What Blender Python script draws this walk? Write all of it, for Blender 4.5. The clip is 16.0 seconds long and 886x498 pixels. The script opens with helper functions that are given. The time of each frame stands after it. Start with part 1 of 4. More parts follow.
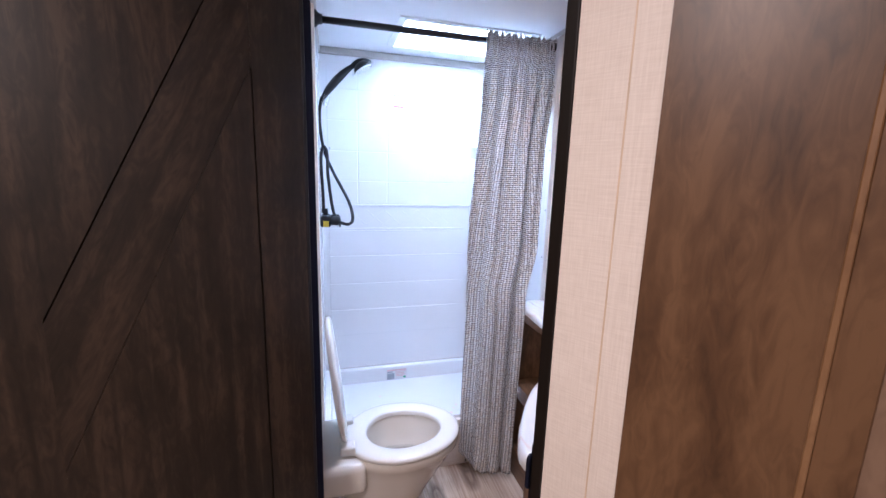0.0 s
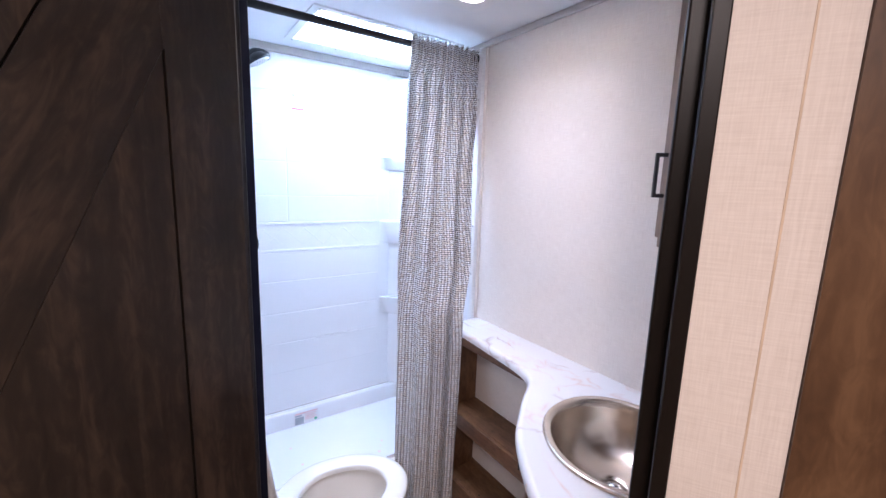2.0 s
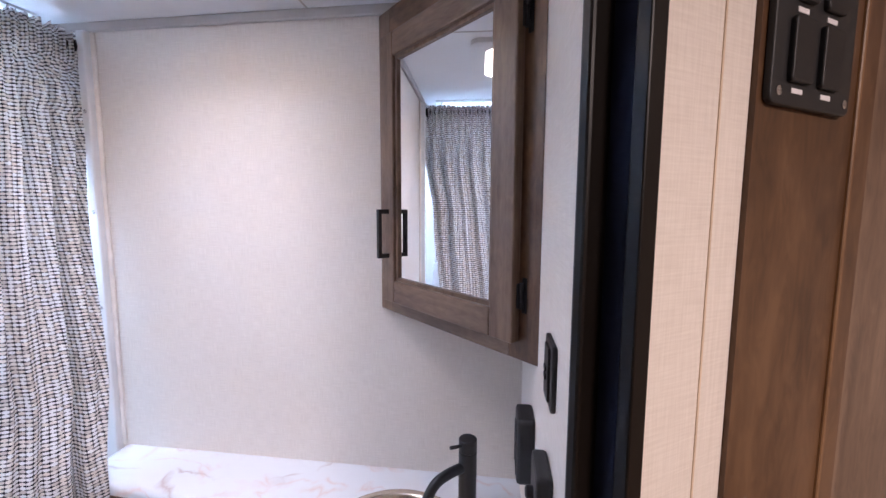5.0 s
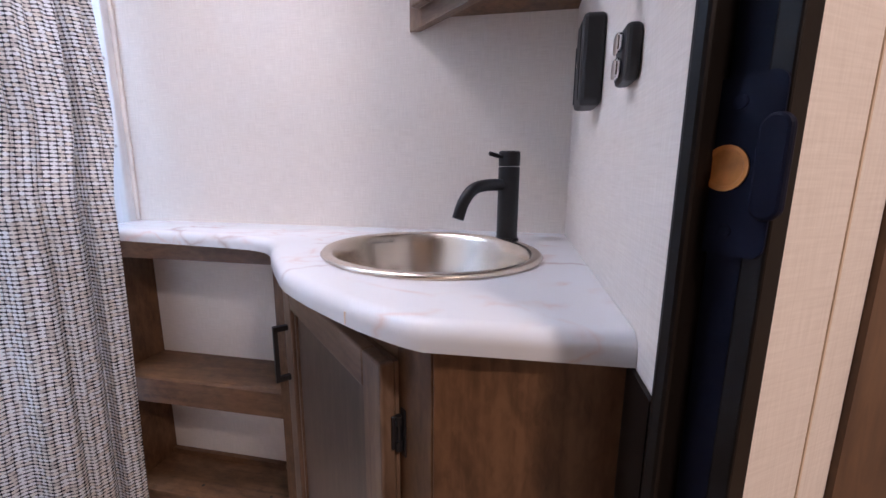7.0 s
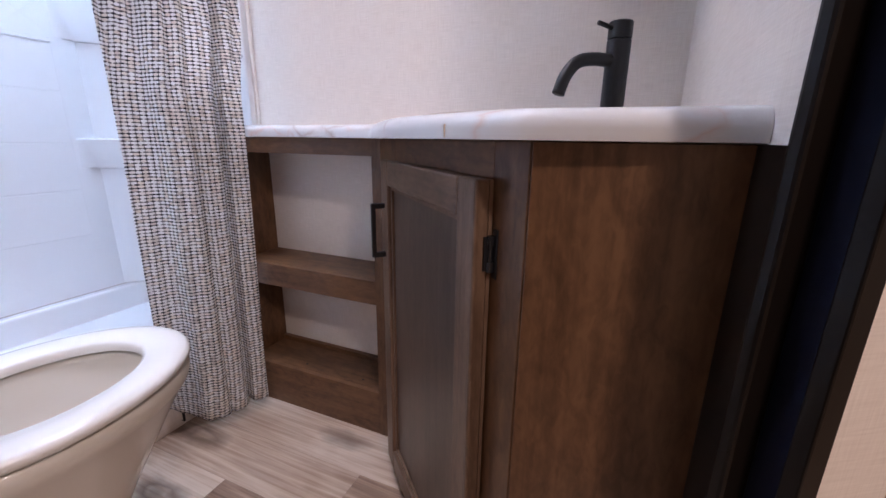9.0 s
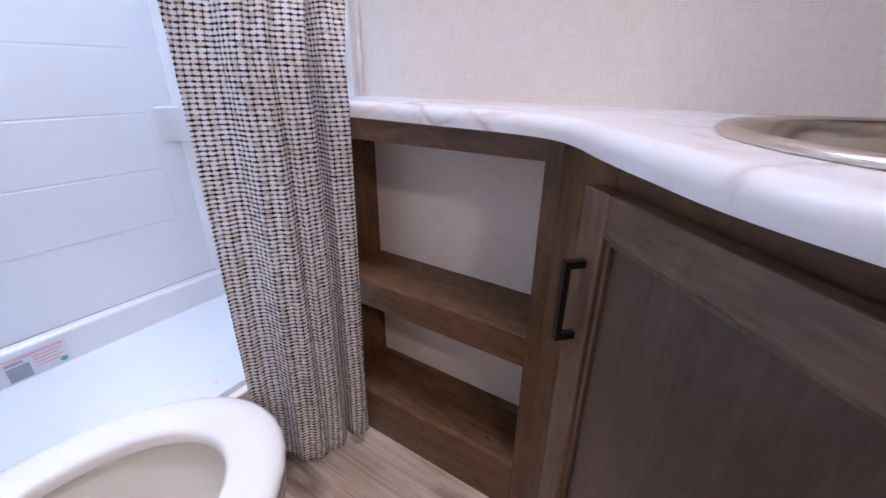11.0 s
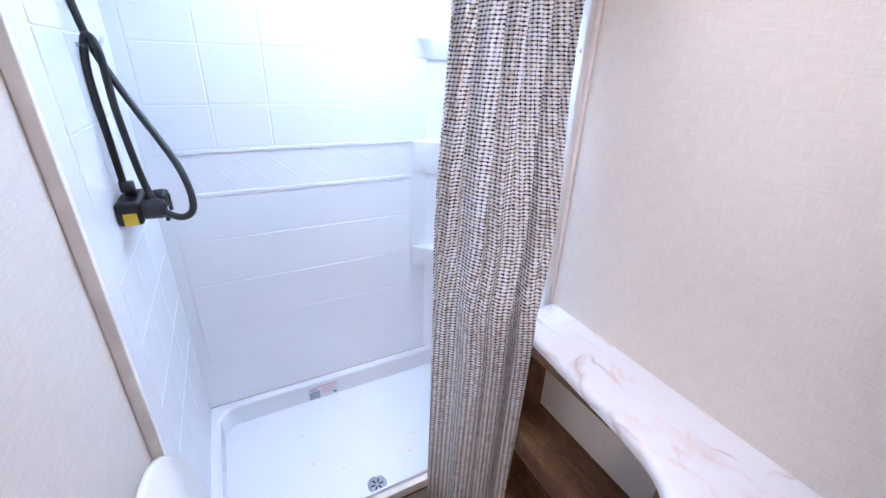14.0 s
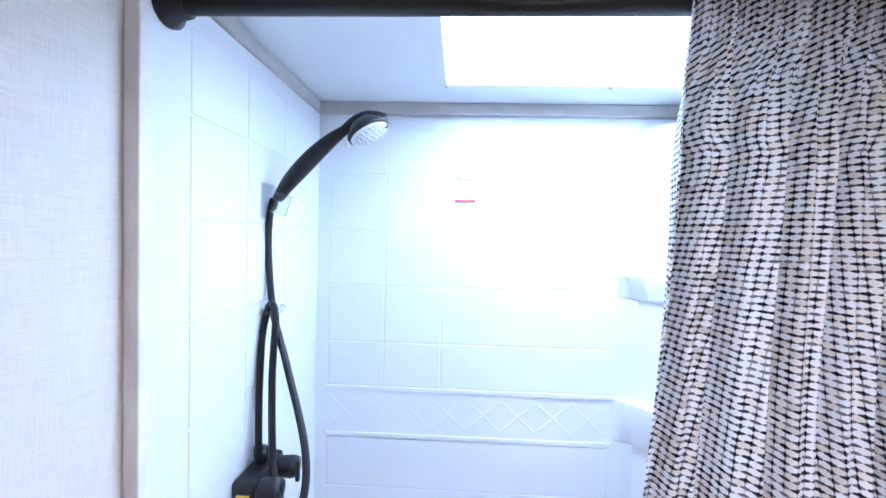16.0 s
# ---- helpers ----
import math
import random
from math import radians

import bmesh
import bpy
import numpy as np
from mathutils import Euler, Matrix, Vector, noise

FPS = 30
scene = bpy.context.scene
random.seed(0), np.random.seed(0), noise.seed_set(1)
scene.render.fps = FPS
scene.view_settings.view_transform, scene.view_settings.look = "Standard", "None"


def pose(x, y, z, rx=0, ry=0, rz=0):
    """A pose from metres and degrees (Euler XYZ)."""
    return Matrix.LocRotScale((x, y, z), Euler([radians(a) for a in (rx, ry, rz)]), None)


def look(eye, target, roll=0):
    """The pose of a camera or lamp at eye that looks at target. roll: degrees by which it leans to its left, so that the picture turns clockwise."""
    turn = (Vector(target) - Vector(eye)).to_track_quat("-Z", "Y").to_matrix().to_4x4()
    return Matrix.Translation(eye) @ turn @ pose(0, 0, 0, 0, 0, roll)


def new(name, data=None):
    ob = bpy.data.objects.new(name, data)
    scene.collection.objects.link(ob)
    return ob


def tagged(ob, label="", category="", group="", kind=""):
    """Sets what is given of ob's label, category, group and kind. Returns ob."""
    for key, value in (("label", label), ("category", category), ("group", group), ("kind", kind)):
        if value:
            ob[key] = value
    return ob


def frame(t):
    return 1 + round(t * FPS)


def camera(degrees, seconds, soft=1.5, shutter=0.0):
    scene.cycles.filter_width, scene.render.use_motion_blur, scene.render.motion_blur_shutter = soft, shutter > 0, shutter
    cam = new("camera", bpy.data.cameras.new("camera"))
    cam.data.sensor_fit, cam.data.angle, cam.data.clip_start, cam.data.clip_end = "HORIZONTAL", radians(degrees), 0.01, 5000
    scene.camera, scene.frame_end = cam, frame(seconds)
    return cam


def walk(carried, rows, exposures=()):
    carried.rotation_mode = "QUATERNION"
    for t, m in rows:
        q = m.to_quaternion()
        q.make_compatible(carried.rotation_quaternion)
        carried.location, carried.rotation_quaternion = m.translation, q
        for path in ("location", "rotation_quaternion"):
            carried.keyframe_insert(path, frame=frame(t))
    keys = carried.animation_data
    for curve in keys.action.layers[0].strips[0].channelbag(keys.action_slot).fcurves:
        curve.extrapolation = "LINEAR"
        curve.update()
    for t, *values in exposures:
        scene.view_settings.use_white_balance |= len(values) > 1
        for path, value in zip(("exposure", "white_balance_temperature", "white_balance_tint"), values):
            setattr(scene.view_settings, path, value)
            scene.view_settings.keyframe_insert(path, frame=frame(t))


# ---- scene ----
cam = camera(95.7, 16.0)
PATH = [
    (0, (0.015, 0.001, 1.424), (0.551, 1.894, 1.065), 1.7),
    (0.5, (-0.146, 0.029, 1.447), (0.557, 1.869, 1.099), 2.1),
    (1, (-0.234, 0.079, 1.458), (0.597, 1.868, 1.127), 2.1),
    (1.5, (-0.227, 0.159, 1.465), (0.743, 1.876, 1.135), 2.0),
    (2, (-0.149, 0.265, 1.465), (0.970, 1.891, 1.142), 1.9),
    (2.5, (-0.110, 0.408, 1.483), (1.295, 1.800, 1.186), 1.9),
    (3, (-0.095, 0.481, 1.531), (1.593, 1.516, 1.249), 1.6),
    (3.5, (-0.056, 0.546, 1.617), (1.811, 1.207, 1.337), 0.8),
    (3.7, (-0.040, 0.547, 1.631), (1.872, 1.082, 1.391), 1.0),
    (5.8, (0.044, 0.602, 1.387), (2.019, 0.845, 1.183), 0.2),
    (6, (0.059, 0.611, 1.316), (2.032, 0.861, 1.106), 0.1),
    (6.5, (0.060, 0.606, 1.119), (2.020, 0.903, 0.853), 0.5),
    (7, (0.050, 0.597, 0.994), (1.981, 0.962, 0.623), 0.4),
    (7.5, (0.038, 0.562, 0.922), (1.940, 1.018, 0.505), 0.6),
    (8, (0.002, 0.542, 0.864), (1.877, 1.088, 0.434), 0.7),
    (8.5, (-0.017, 0.553, 0.842), (1.814, 1.194, 0.359), 0.9),
    (9, (0.009, 0.597, 0.83), (1.785, 1.348, 0.301), 0.8),
    (9.5, (0.047, 0.685, 0.829), (1.763, 1.524, 0.239), 1.0),
    (9.7, (0.067, 0.732, 0.856), (1.752, 1.608, 0.228), 0.7),
    (12, (0.339, 0.983, 0.956), (1.832, 2.007, 0.106), 1.5),
    (12.5, (0.323, 0.978, 1.041), (1.797, 2.02, 0.181), 1.7),
    (13, (0.297, 0.969, 1.163), (1.718, 2.085, 0.305), 1.6),
    (13.5, (0.243, 0.904, 1.359), (1.47, 2.241, 0.517), 1.6),
    (14, (0.201, 0.876, 1.508), (1.06, 2.479, 0.677), 2.0),
    (14.5, (0.199, 0.859, 1.601), (0.723, 2.672, 0.94), 2.1),
    (15, (0.216, 0.925, 1.646), (0.551, 2.863, 1.287), 1.8),
    (15.5, (0.274, 1.065, 1.696), (0.443, 3.05, 1.523), 1.7),
    (16, (0.373, 1.167, 1.685), (0.291, 3.165, 1.627), 1.5),
]
walk(cam, [(t, look(eye, target, roll)) for t, eye, target, roll in PATH], [(0, 0.05, 5300, 24), (3, 0.12, 5400, 24), (6, 0.05, 5500, 24), (8.5, 0.0, 5600, 25), (12, -0.1, 5600, 27), (13.5, -0.02, 5600, 25), (14.5, -0.1, 5400, 22), (15, -0.1, 5300, 22), (16, -0.05, 5200, 20)])


# ---------------------------------------------------------------- light
world = bpy.data.worlds.new("world")
scene.world = world
world.use_nodes = True
wn = world.node_tree.nodes
sky = wn.new("ShaderNodeTexSky")
sky.sky_type, sky.sun_disc, sky.sun_elevation, sky.sun_rotation = "NISHITA", False, radians(50), radians(20)
world.node_tree.links.new(sky.outputs[0], wn["Background"].inputs[0])
wn["Background"].inputs[1].default_value = 0.12


def area_lamp(name, m, sx, sy, power, color, spread=180):
    d = bpy.data.lights.new(name, "AREA")
    d.shape, d.size, d.size_y, d.energy, d.color, d.spread = "RECTANGLE", sx, sy, power, color, radians(spread)
    ob = new(name, d)
    ob.matrix_world = m
    return ob


area_lamp("vent_daylight", pose(0.585, 1.255, 2.19), 0.28, 0.28, 9.7, (1.0, 0.935, 0.91), 135)
# warm hall lamps out of view; their number, places and power are assumed
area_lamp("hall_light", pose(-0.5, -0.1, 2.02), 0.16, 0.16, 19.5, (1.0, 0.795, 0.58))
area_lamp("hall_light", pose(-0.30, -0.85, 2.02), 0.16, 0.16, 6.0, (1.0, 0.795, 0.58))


# ---------------------------------------------------------------- materials
def mat(name, rough=0.5, metal=0.0):
    m = bpy.data.materials.new(name)
    m.use_nodes = True
    b = m.node_tree.nodes["Principled BSDF"]
    b.inputs["Roughness"].default_value, b.inputs["Metallic"].default_value = rough, metal
    return m, m.node_tree.nodes, m.node_tree.links, b


def ramp_node(ns, stops):
    r = ns.new("ShaderNodeValToRGB")
    el = r.color_ramp.elements
    while len(el) < len(stops):
        el.new(0.5)
    for e, (p, c) in zip(el, stops):
        e.position, e.color = p, (*c, 1)
    return r


def coords(ns, ls, scale, obj=True, turn=0.0):
    t, mp = ns.new("ShaderNodeTexCoord"), ns.new("ShaderNodeMapping")
    mp.inputs["Scale"].default_value = scale
    src = t.outputs["Object" if obj else "UV"]
    if turn:
        pre = ns.new("ShaderNodeMapping")
        pre.inputs["Rotation"].default_value = (0, radians(turn), 0)
        ls.new(src, pre.inputs[0])
        src = pre.outputs[0]
    ls.new(src, mp.inputs[0])
    return mp


def noise_node(ns, ls, vec, scale, detail=4, dist=0.0):
    n = ns.new("ShaderNodeTexNoise")
    n.inputs["Scale"].default_value, n.inputs["Detail"].default_value, n.inputs["Distortion"].default_value = scale, detail, dist
    ls.new(vec.outputs[0], n.inputs["Vector"])
    return n


def bump_to(ns, ls, b, src, strength, dist=0.002):
    u = ns.new("ShaderNodeBump")
    u.inputs["Strength"].default_value, u.inputs["Distance"].default_value = strength, dist
    ls.new(src, u.inputs["Height"])
    ls.new(u.outputs[0], b.inputs["Normal"])


def mix_node(ns, ls, kind, fac, a, b):
    x = ns.new("ShaderNodeMix")
    x.data_type, x.blend_type = "RGBA", kind
    for sock, v in ((x.inputs[0], fac), (x.inputs[6], a), (x.inputs[7], b)):
        if isinstance(v, (int, float)):
            sock.default_value = v
        elif isinstance(v, tuple):
            sock.default_value = (*v, 1)
        else:
            ls.new(v, sock)
    return x.outputs[2]


def plain(name, color, rough=0.5, metal=0.0, var=0.12, scale=18, bump=0.05, spec=0.5):
    m, ns, ls, b = mat(name, rough, metal)
    b.inputs["Specular IOR Level"].default_value = spec
    v = coords(ns, ls, (1, 1, 1))
    n = noise_node(ns, ls, v, scale)
    lo = tuple(c * (1 - var) for c in color)
    hi = tuple(min(1, c * (1 + var)) for c in color)
    r = ramp_node(ns, [(0.3, lo), (0.7, hi)])
    ls.new(n.outputs[0], r.inputs[0])
    ls.new(r.outputs[0], b.inputs["Base Color"])
    if bump:
        f = noise_node(ns, ls, v, scale * 25)
        bump_to(ns, ls, b, f.outputs[0], bump, 0.001)
    return m


def linen(name, lo, hi):
    """Vinyl wall covering with a fine woven linen print."""
    m, ns, ls, b = mat(name, 0.55)
    wide = coords(ns, ls, (520, 520, 26))
    tall = coords(ns, ls, (26, 26, 520))
    big = coords(ns, ls, (1, 1, 1))
    a, c, e = noise_node(ns, ls, wide, 1, 3), noise_node(ns, ls, tall, 1, 3), noise_node(ns, ls, big, 3)
    w = mix_node(ns, ls, "MIX", 0.5, a.outputs[0], c.outputs[0])
    w = mix_node(ns, ls, "MIX", 0.18, w, e.outputs[0])
    r = ramp_node(ns, [(0.31, lo), (0.69, hi)])
    ls.new(w, r.inputs[0])
    ls.new(r.outputs[0], b.inputs["Base Color"])
    bump_to(ns, ls, b, w, 0.15, 0.0005)
    return m


def timber(name, lo, mid, hi, along="Z", rough=0.42, blotch=0.5, fine=130, random_shift=False, turn=0.0, mottle=False):
    """Stained timber with its grain along one axis."""
    m, ns, ls, b = mat(name, rough)
    sc = {"X": (2.2, fine, fine), "Y": (fine, 2.2, fine), "Z": (fine, fine, 2.2)}[along]
    sb = {"X": (2, 7, 7), "Y": (7, 2, 7), "Z": (7, 7, 2)}[along]
    if mottle:
        sb = tuple(15 if v == 7 else 6 for v in sb)
    g, bl = coords(ns, ls, sc, True, turn), coords(ns, ls, sb, True, turn)
    if random_shift:
        info, add = ns.new("ShaderNodeObjectInfo"), ns.new("ShaderNodeVectorMath")
        add.operation = "MULTIPLY_ADD"
        ls.new(info.outputs["Random"], add.inputs[0])
        add.inputs[1].default_value = (40, 40, 40)
        ls.new(bl.outputs[0], add.inputs[2])
        bl = add
    n, k = noise_node(ns, ls, g, 0.6, 5, 0.6), noise_node(ns, ls, bl, 1.6, 5, 1.2)
    f = mix_node(ns, ls, "MIX", blotch, n.outputs[0], k.outputs[0])
    fleck = noise_node(ns, ls, bl, 7.0, 4, 0.8 if mottle else 2.5)
    f = mix_node(ns, ls, "MIX", 0.28, f, fleck.outputs[0])
    r = ramp_node(ns, [(0.38, lo), (0.49, mid), (0.60, hi)])
    ls.new(f, r.inputs[0])
    ls.new(r.outputs[0], b.inputs["Base Color"])
    bump_to(ns, ls, b, n.outputs[0], 0.08, 0.001)
    return m


LINEN = linen("linen_wall_covering", (0.67, 0.60, 0.535), (0.84, 0.775, 0.71))
LINEN_EDGE = plain("linen_seam", (0.66, 0.52, 0.38), 0.5)
WHITE = plain("white_ceiling_board", (0.80, 0.81, 0.83), 0.5, var=0.03, scale=5, bump=0.1)
ACRYLIC = plain("glossy_white_shower_plastic", (0.87, 0.87, 0.89), 0.16, var=0.02, scale=3, bump=0.02)
PLASTIC = plain("white_plastic", (0.80, 0.80, 0.80), 0.35, var=0.02, bump=0)
CREAM = plain("cream_foam", (0.75, 0.66, 0.5), 0.7, var=0.05)
GREYTRIM = plain("grey_cove_trim", (0.52, 0.48, 0.45), 0.5, var=0.05)
WAL = ((0.076, 0.036, 0.015), (0.128, 0.063, 0.028), (0.182, 0.093, 0.042))
GRY = ((0.092, 0.055, 0.034), (0.152, 0.094, 0.060), (0.208, 0.134, 0.088))
DRK = ((0.0052, 0.0030, 0.0017), (0.0155, 0.0093, 0.0057), (0.0430, 0.0262, 0.0165))
WALNUT = timber("stained_maple", *WAL, "Z", 0.40, 0.58, 110, mottle=True)
WALNUT_H = timber("stained_maple_flat", *WAL, "Y", 0.40, 0.58, 110, mottle=True)
WALNUT_X = timber("stained_maple_rail", *WAL, "X", 0.40, 0.58, 110, mottle=True)
HALLWOOD = timber("hall_stained_maple", (0.058, 0.027, 0.011), (0.098, 0.048, 0.020), (0.145, 0.076, 0.034), "Z", 0.42, 0.80, 34)
EDGEWOOD = timber("hall_stained_edge", (0.14, 0.07, 0.03), (0.20, 0.105, 0.045), (0.25, 0.14, 0.065), "Z", 0.45, 0.5)
GREYWOOD = timber("grey_stained_cabinet_front", *GRY, "Z", 0.36, 0.6)
GREYWOOD_X = timber("grey_stained_cabinet_rail", *GRY, "X", 0.36, 0.6)
# vanity door panel: same timber recipe as its frame, in darker tones
PANELWOOD = timber("darker_cabinet_panel", (0.062, 0.040, 0.028), (0.088, 0.058, 0.041), (0.115, 0.077, 0.055), "Z", 0.36, 0.6)
DOORWOOD = timber("dark_door_laminate", *DRK, "Z", 0.45, 0.5, 80)
DOORWOOD_D = timber("dark_door_laminate_brace", *DRK, "Z", 0.45, 0.5, 80, False, 24.9)
GROOVE = plain("dark_door_groove", (0.008, 0.006, 0.005), 0.8)
BLACK = plain("matte_black_metal", (0.008, 0.008, 0.010), 0.42, 0.0, var=0.2)
JAMB = plain("blue_black_jamb", (0.0065, 0.0080, 0.0200), 0.58, 0.0, var=0.2, scale=6, spec=0.1)
JAMBEDGE = plain("dark_bronze_edge", (0.0075, 0.0052, 0.0040), 0.4, spec=0.22)
BLACKPLASTIC = plain("black_plastic", (0.014, 0.014, 0.016), 0.45, var=0.15)
BRASS = plain("raw_wood_hole", (0.58, 0.22, 0.035), 0.6, var=0.3, scale=60)
YELLOW = plain("yellow_tag", (0.75, 0.55, 0.05), 0.5)
CHROME = plain("chrome", (0.75, 0.75, 0.76), 0.12, 1.0, var=0.05, bump=0)
NICKEL = plain("brushed_nickel", (0.70, 0.62, 0.53), 0.25, 1.0, var=0.06, scale=9, bump=0.04)
CERAMIC = plain("bone_ceramic", (0.76, 0.72, 0.65), 0.07, var=0.02, scale=4, bump=0)
SEATMAT = plain("white_seat_plastic", (0.80, 0.78, 0.74), 0.22, var=0.02, scale=4, bump=0)
RED = plain("red_print", (0.65, 0.10, 0.12), 0.6)
PINK = plain("pink_print", (0.80, 0.50, 0.52), 0.6)
FAINTPINK = plain("faint_pink_tint", (0.84, 0.62, 0.68), 0.4, var=0.1, scale=120)
GREYPRINT = plain("grey_print", (0.38, 0.40, 0.45), 0.6)
PAPER = plain("label_paper", (0.78, 0.76, 0.78), 0.6, var=0.03)
GREEN = plain("green_print", (0.10, 0.45, 0.28), 0.6)
TAN = plain("tan_edge_board", (0.84, 0.78, 0.72), 0.55, var=0.08)
DARKFABRIC = plain("dark_mattress_fabric", (0.03, 0.035, 0.045), 0.9)
GLOW, _n, _l, _b = mat("daylit_milky_acrylic", 0.3)
_b.inputs["Base Color"].default_value = (0.85, 0.88, 0.92, 1)
_b.inputs["Emission Color"].default_value, _b.inputs["Emission Strength"].default_value = (0.68, 0.885, 1.0, 1), 19.5
FOGGED = plain("skylight_dome", (0.85, 0.88, 0.92), 0.4, var=0.02, bump=0)

MIRROR, _n, _l, _b = mat("mirror_glass", 0.015, 1.0)
_b.inputs["Base Color"].default_value = (0.88, 0.89, 0.9, 1)
CLEAR, _n, _l, _b = mat("clear_plastic", 0.08)
_b.inputs["Base Color"].default_value = (0.9, 0.92, 0.95, 1)
_b.inputs["Transmission Weight"].default_value, _b.inputs["IOR"].default_value = 0.9, 1.3


WATER, _n, _l, _b = mat("still_water", 0.02)
_b.inputs["Base Color"].default_value = (0.95, 0.96, 0.96, 1)
_b.inputs["Transmission Weight"].default_value, _b.inputs["IOR"].default_value = 1.0, 1.33


def marble():
    m, ns, ls, b = mat("white_marble_laminate", 0.22)
    v = coords(ns, ls, (1, 1, 1))
    warp = noise_node(ns, ls, v, 5, 5, 0.5)
    add = ns.new("ShaderNodeVectorMath")
    add.operation = "MULTIPLY_ADD"
    ls.new(warp.outputs["Color"], add.inputs[0])
    add.inputs[1].default_value = (0.22, 0.22, 0.1)
    ls.new(v.outputs[0], add.inputs[2])
    col = (0.70, 0.70, 0.71)
    out = None
    for sc, width, tint, amount in ((4.0, 0.030, (0.45, 0.34, 0.31), 0.75), (7.5, 0.05, (0.66, 0.48, 0.42), 0.65)):
        stretch = ns.new("ShaderNodeMapping")
        stretch.inputs["Rotation"].default_value = (0, 0, radians(35))
        stretch.inputs["Scale"].default_value = (1.0, 0.45, 1.0)
        ls.new(add.outputs[0], stretch.inputs[0])
        n = ns.new("ShaderNodeTexVoronoi")
        n.feature = "DISTANCE_TO_EDGE"
        n.inputs["Scale"].default_value = sc
        ls.new(stretch.outputs[0], n.inputs["Vector"])
        r = ramp_node(ns, [(0.0, (amount,) * 3), (width * 0.35, (amount * 0.5,) * 3), (width, (0.0,) * 3)])
        ls.new(n.outputs["Distance"], r.inputs[0])
        br = noise_node(ns, ls, v, sc * 1.7 + 2, 2)
        rb = ramp_node(ns, [(0.45, (0, 0, 0)), (0.62, (1, 1, 1))])
        ls.new(br.outputs[0], rb.inputs[0])
        f = mix_node(ns, ls, "MULTIPLY", 1.0, r.outputs[0], rb.outputs[0])
        out = mix_node(ns, ls, "MIX", f, out if out is not None else col, tint)
    cl = noise_node(ns, ls, v, 7, 3, 0.4)
    rc = ramp_node(ns, [(0.55, (0, 0, 0)), (0.78, (0.18, 0.18, 0.18))])
    ls.new(cl.outputs[0], rc.inputs[0])
    out = mix_node(ns, ls, "MIX", rc.outputs[0], out, (0.76, 0.62, 0.55))
    ls.new(out, b.inputs["Base Color"])
    return m


MARBLE = marble()


def tweed():
    """Woven shower curtain: white and cream squares tied by dark yarn dashes, part translucent."""
    m, ns, ls, b = mat("tweed_curtain_fabric", 0.85)
    b.inputs["Specular IOR Level"].default_value = 0.15

    def val(op, x, y=None, z=None):
        n = ns.new("ShaderNodeMath")
        n.operation = op
        for sock, v in zip(n.inputs, (x, y, z)):
            if isinstance(v, (int, float)):
                sock.default_value = v
            elif v is not None:
                ls.new(v, sock)
        return n.outputs[0]

    def band(x, half, soft):
        """1 within half of zero, fading over soft."""
        n = ns.new("ShaderNodeMapRange")
        n.interpolation_type = "SMOOTHSTEP"
        ls.new(val("ABSOLUTE", x), n.inputs[0])
        n.inputs[1].default_value, n.inputs[2].default_value = half, half + soft
        n.inputs[3].default_value, n.inputs[4].default_value = 1.0, 0.0
        return n.outputs[0]

    uvm = coords(ns, ls, (1, 1, 1), False)
    wob = noise_node(ns, ls, coords(ns, ls, (48, 62, 1), False), 1, 2)
    off = ns.new("ShaderNodeVectorMath")
    off.operation = "MULTIPLY_ADD"
    ls.new(wob.outputs["Color"], off.inputs[0])
    off.inputs[1].default_value = (0.0040, 0.0018, 0)
    ls.new(uvm.outputs[0], off.inputs[2])
    sep = ns.new("ShaderNodeSeparateXYZ")
    ls.new(off.outputs[0], sep.inputs[0])
    # thin upright threads 14 mm apart; rows of tapered dark dashes 9 mm apart, thickest at the crossings
    cu, cv = val("DIVIDE", sep.outputs[0], 0.0140), val("DIVIDE", sep.outputs[1], 0.0086)
    ru, rv = val("ROUND", cu), val("ROUND", cv)
    fu, fv = val("SUBTRACT", cu, ru), val("SUBTRACT", cv, rv)
    su, sv = val("FLOOR", cu), val("FLOOR", cv)

    def dice(x, y, seed):
        c = ns.new("ShaderNodeCombineXYZ")
        ls.new(x, c.inputs[0])
        ls.new(y, c.inputs[1])
        c.inputs[2].default_value = seed
        w = ns.new("ShaderNodeTexWhiteNoise")
        ls.new(c.outputs[0], w.inputs[0])
        return w.outputs[0]

    tone = ramp_node(ns, [(0.40, (0.95, 0.96, 0.98)), (0.68, (0.88, 0.83, 0.77)), (0.95, (0.66, 0.62, 0.59))])
    ls.new(val("MULTIPLY_ADD", dice(su, val("FLOOR", val("DIVIDE", sep.outputs[1], 9.0)), 3.0), 0.35, val("MULTIPLY", dice(su, sv, 11.0), 0.65)), tone.inputs[0])
    r1, r2, r3 = dice(ru, rv, 1.0), dice(ru, rv, 7.0), dice(ru, sv, 5.0)
    shifted = val("ADD", fu, val("MULTIPLY_ADD", r2, 0.24, -0.12))
    taper = val("SUBTRACT", 0.235, val("MULTIPLY", val("MULTIPLY", shifted, shifted), val("MULTIPLY_ADD", r1, -0.45, 1.05)))
    lens = val("SUBTRACT", taper, val("ABSOLUTE", fv))
    soft = ns.new("ShaderNodeMapRange")
    soft.interpolation_type = "SMOOTHSTEP"
    ls.new(lens, soft.inputs[0])
    soft.inputs[1].default_value, soft.inputs[2].default_value = -0.05, 0.07
    dash = val("MULTIPLY", soft.outputs[0], val("MULTIPLY_ADD", r1, 0.25, 0.75))
    thread = val("MULTIPLY", band(fu, 0.025, 0.06), val("MULTIPLY_ADD", r3, 0.55, 0.20))
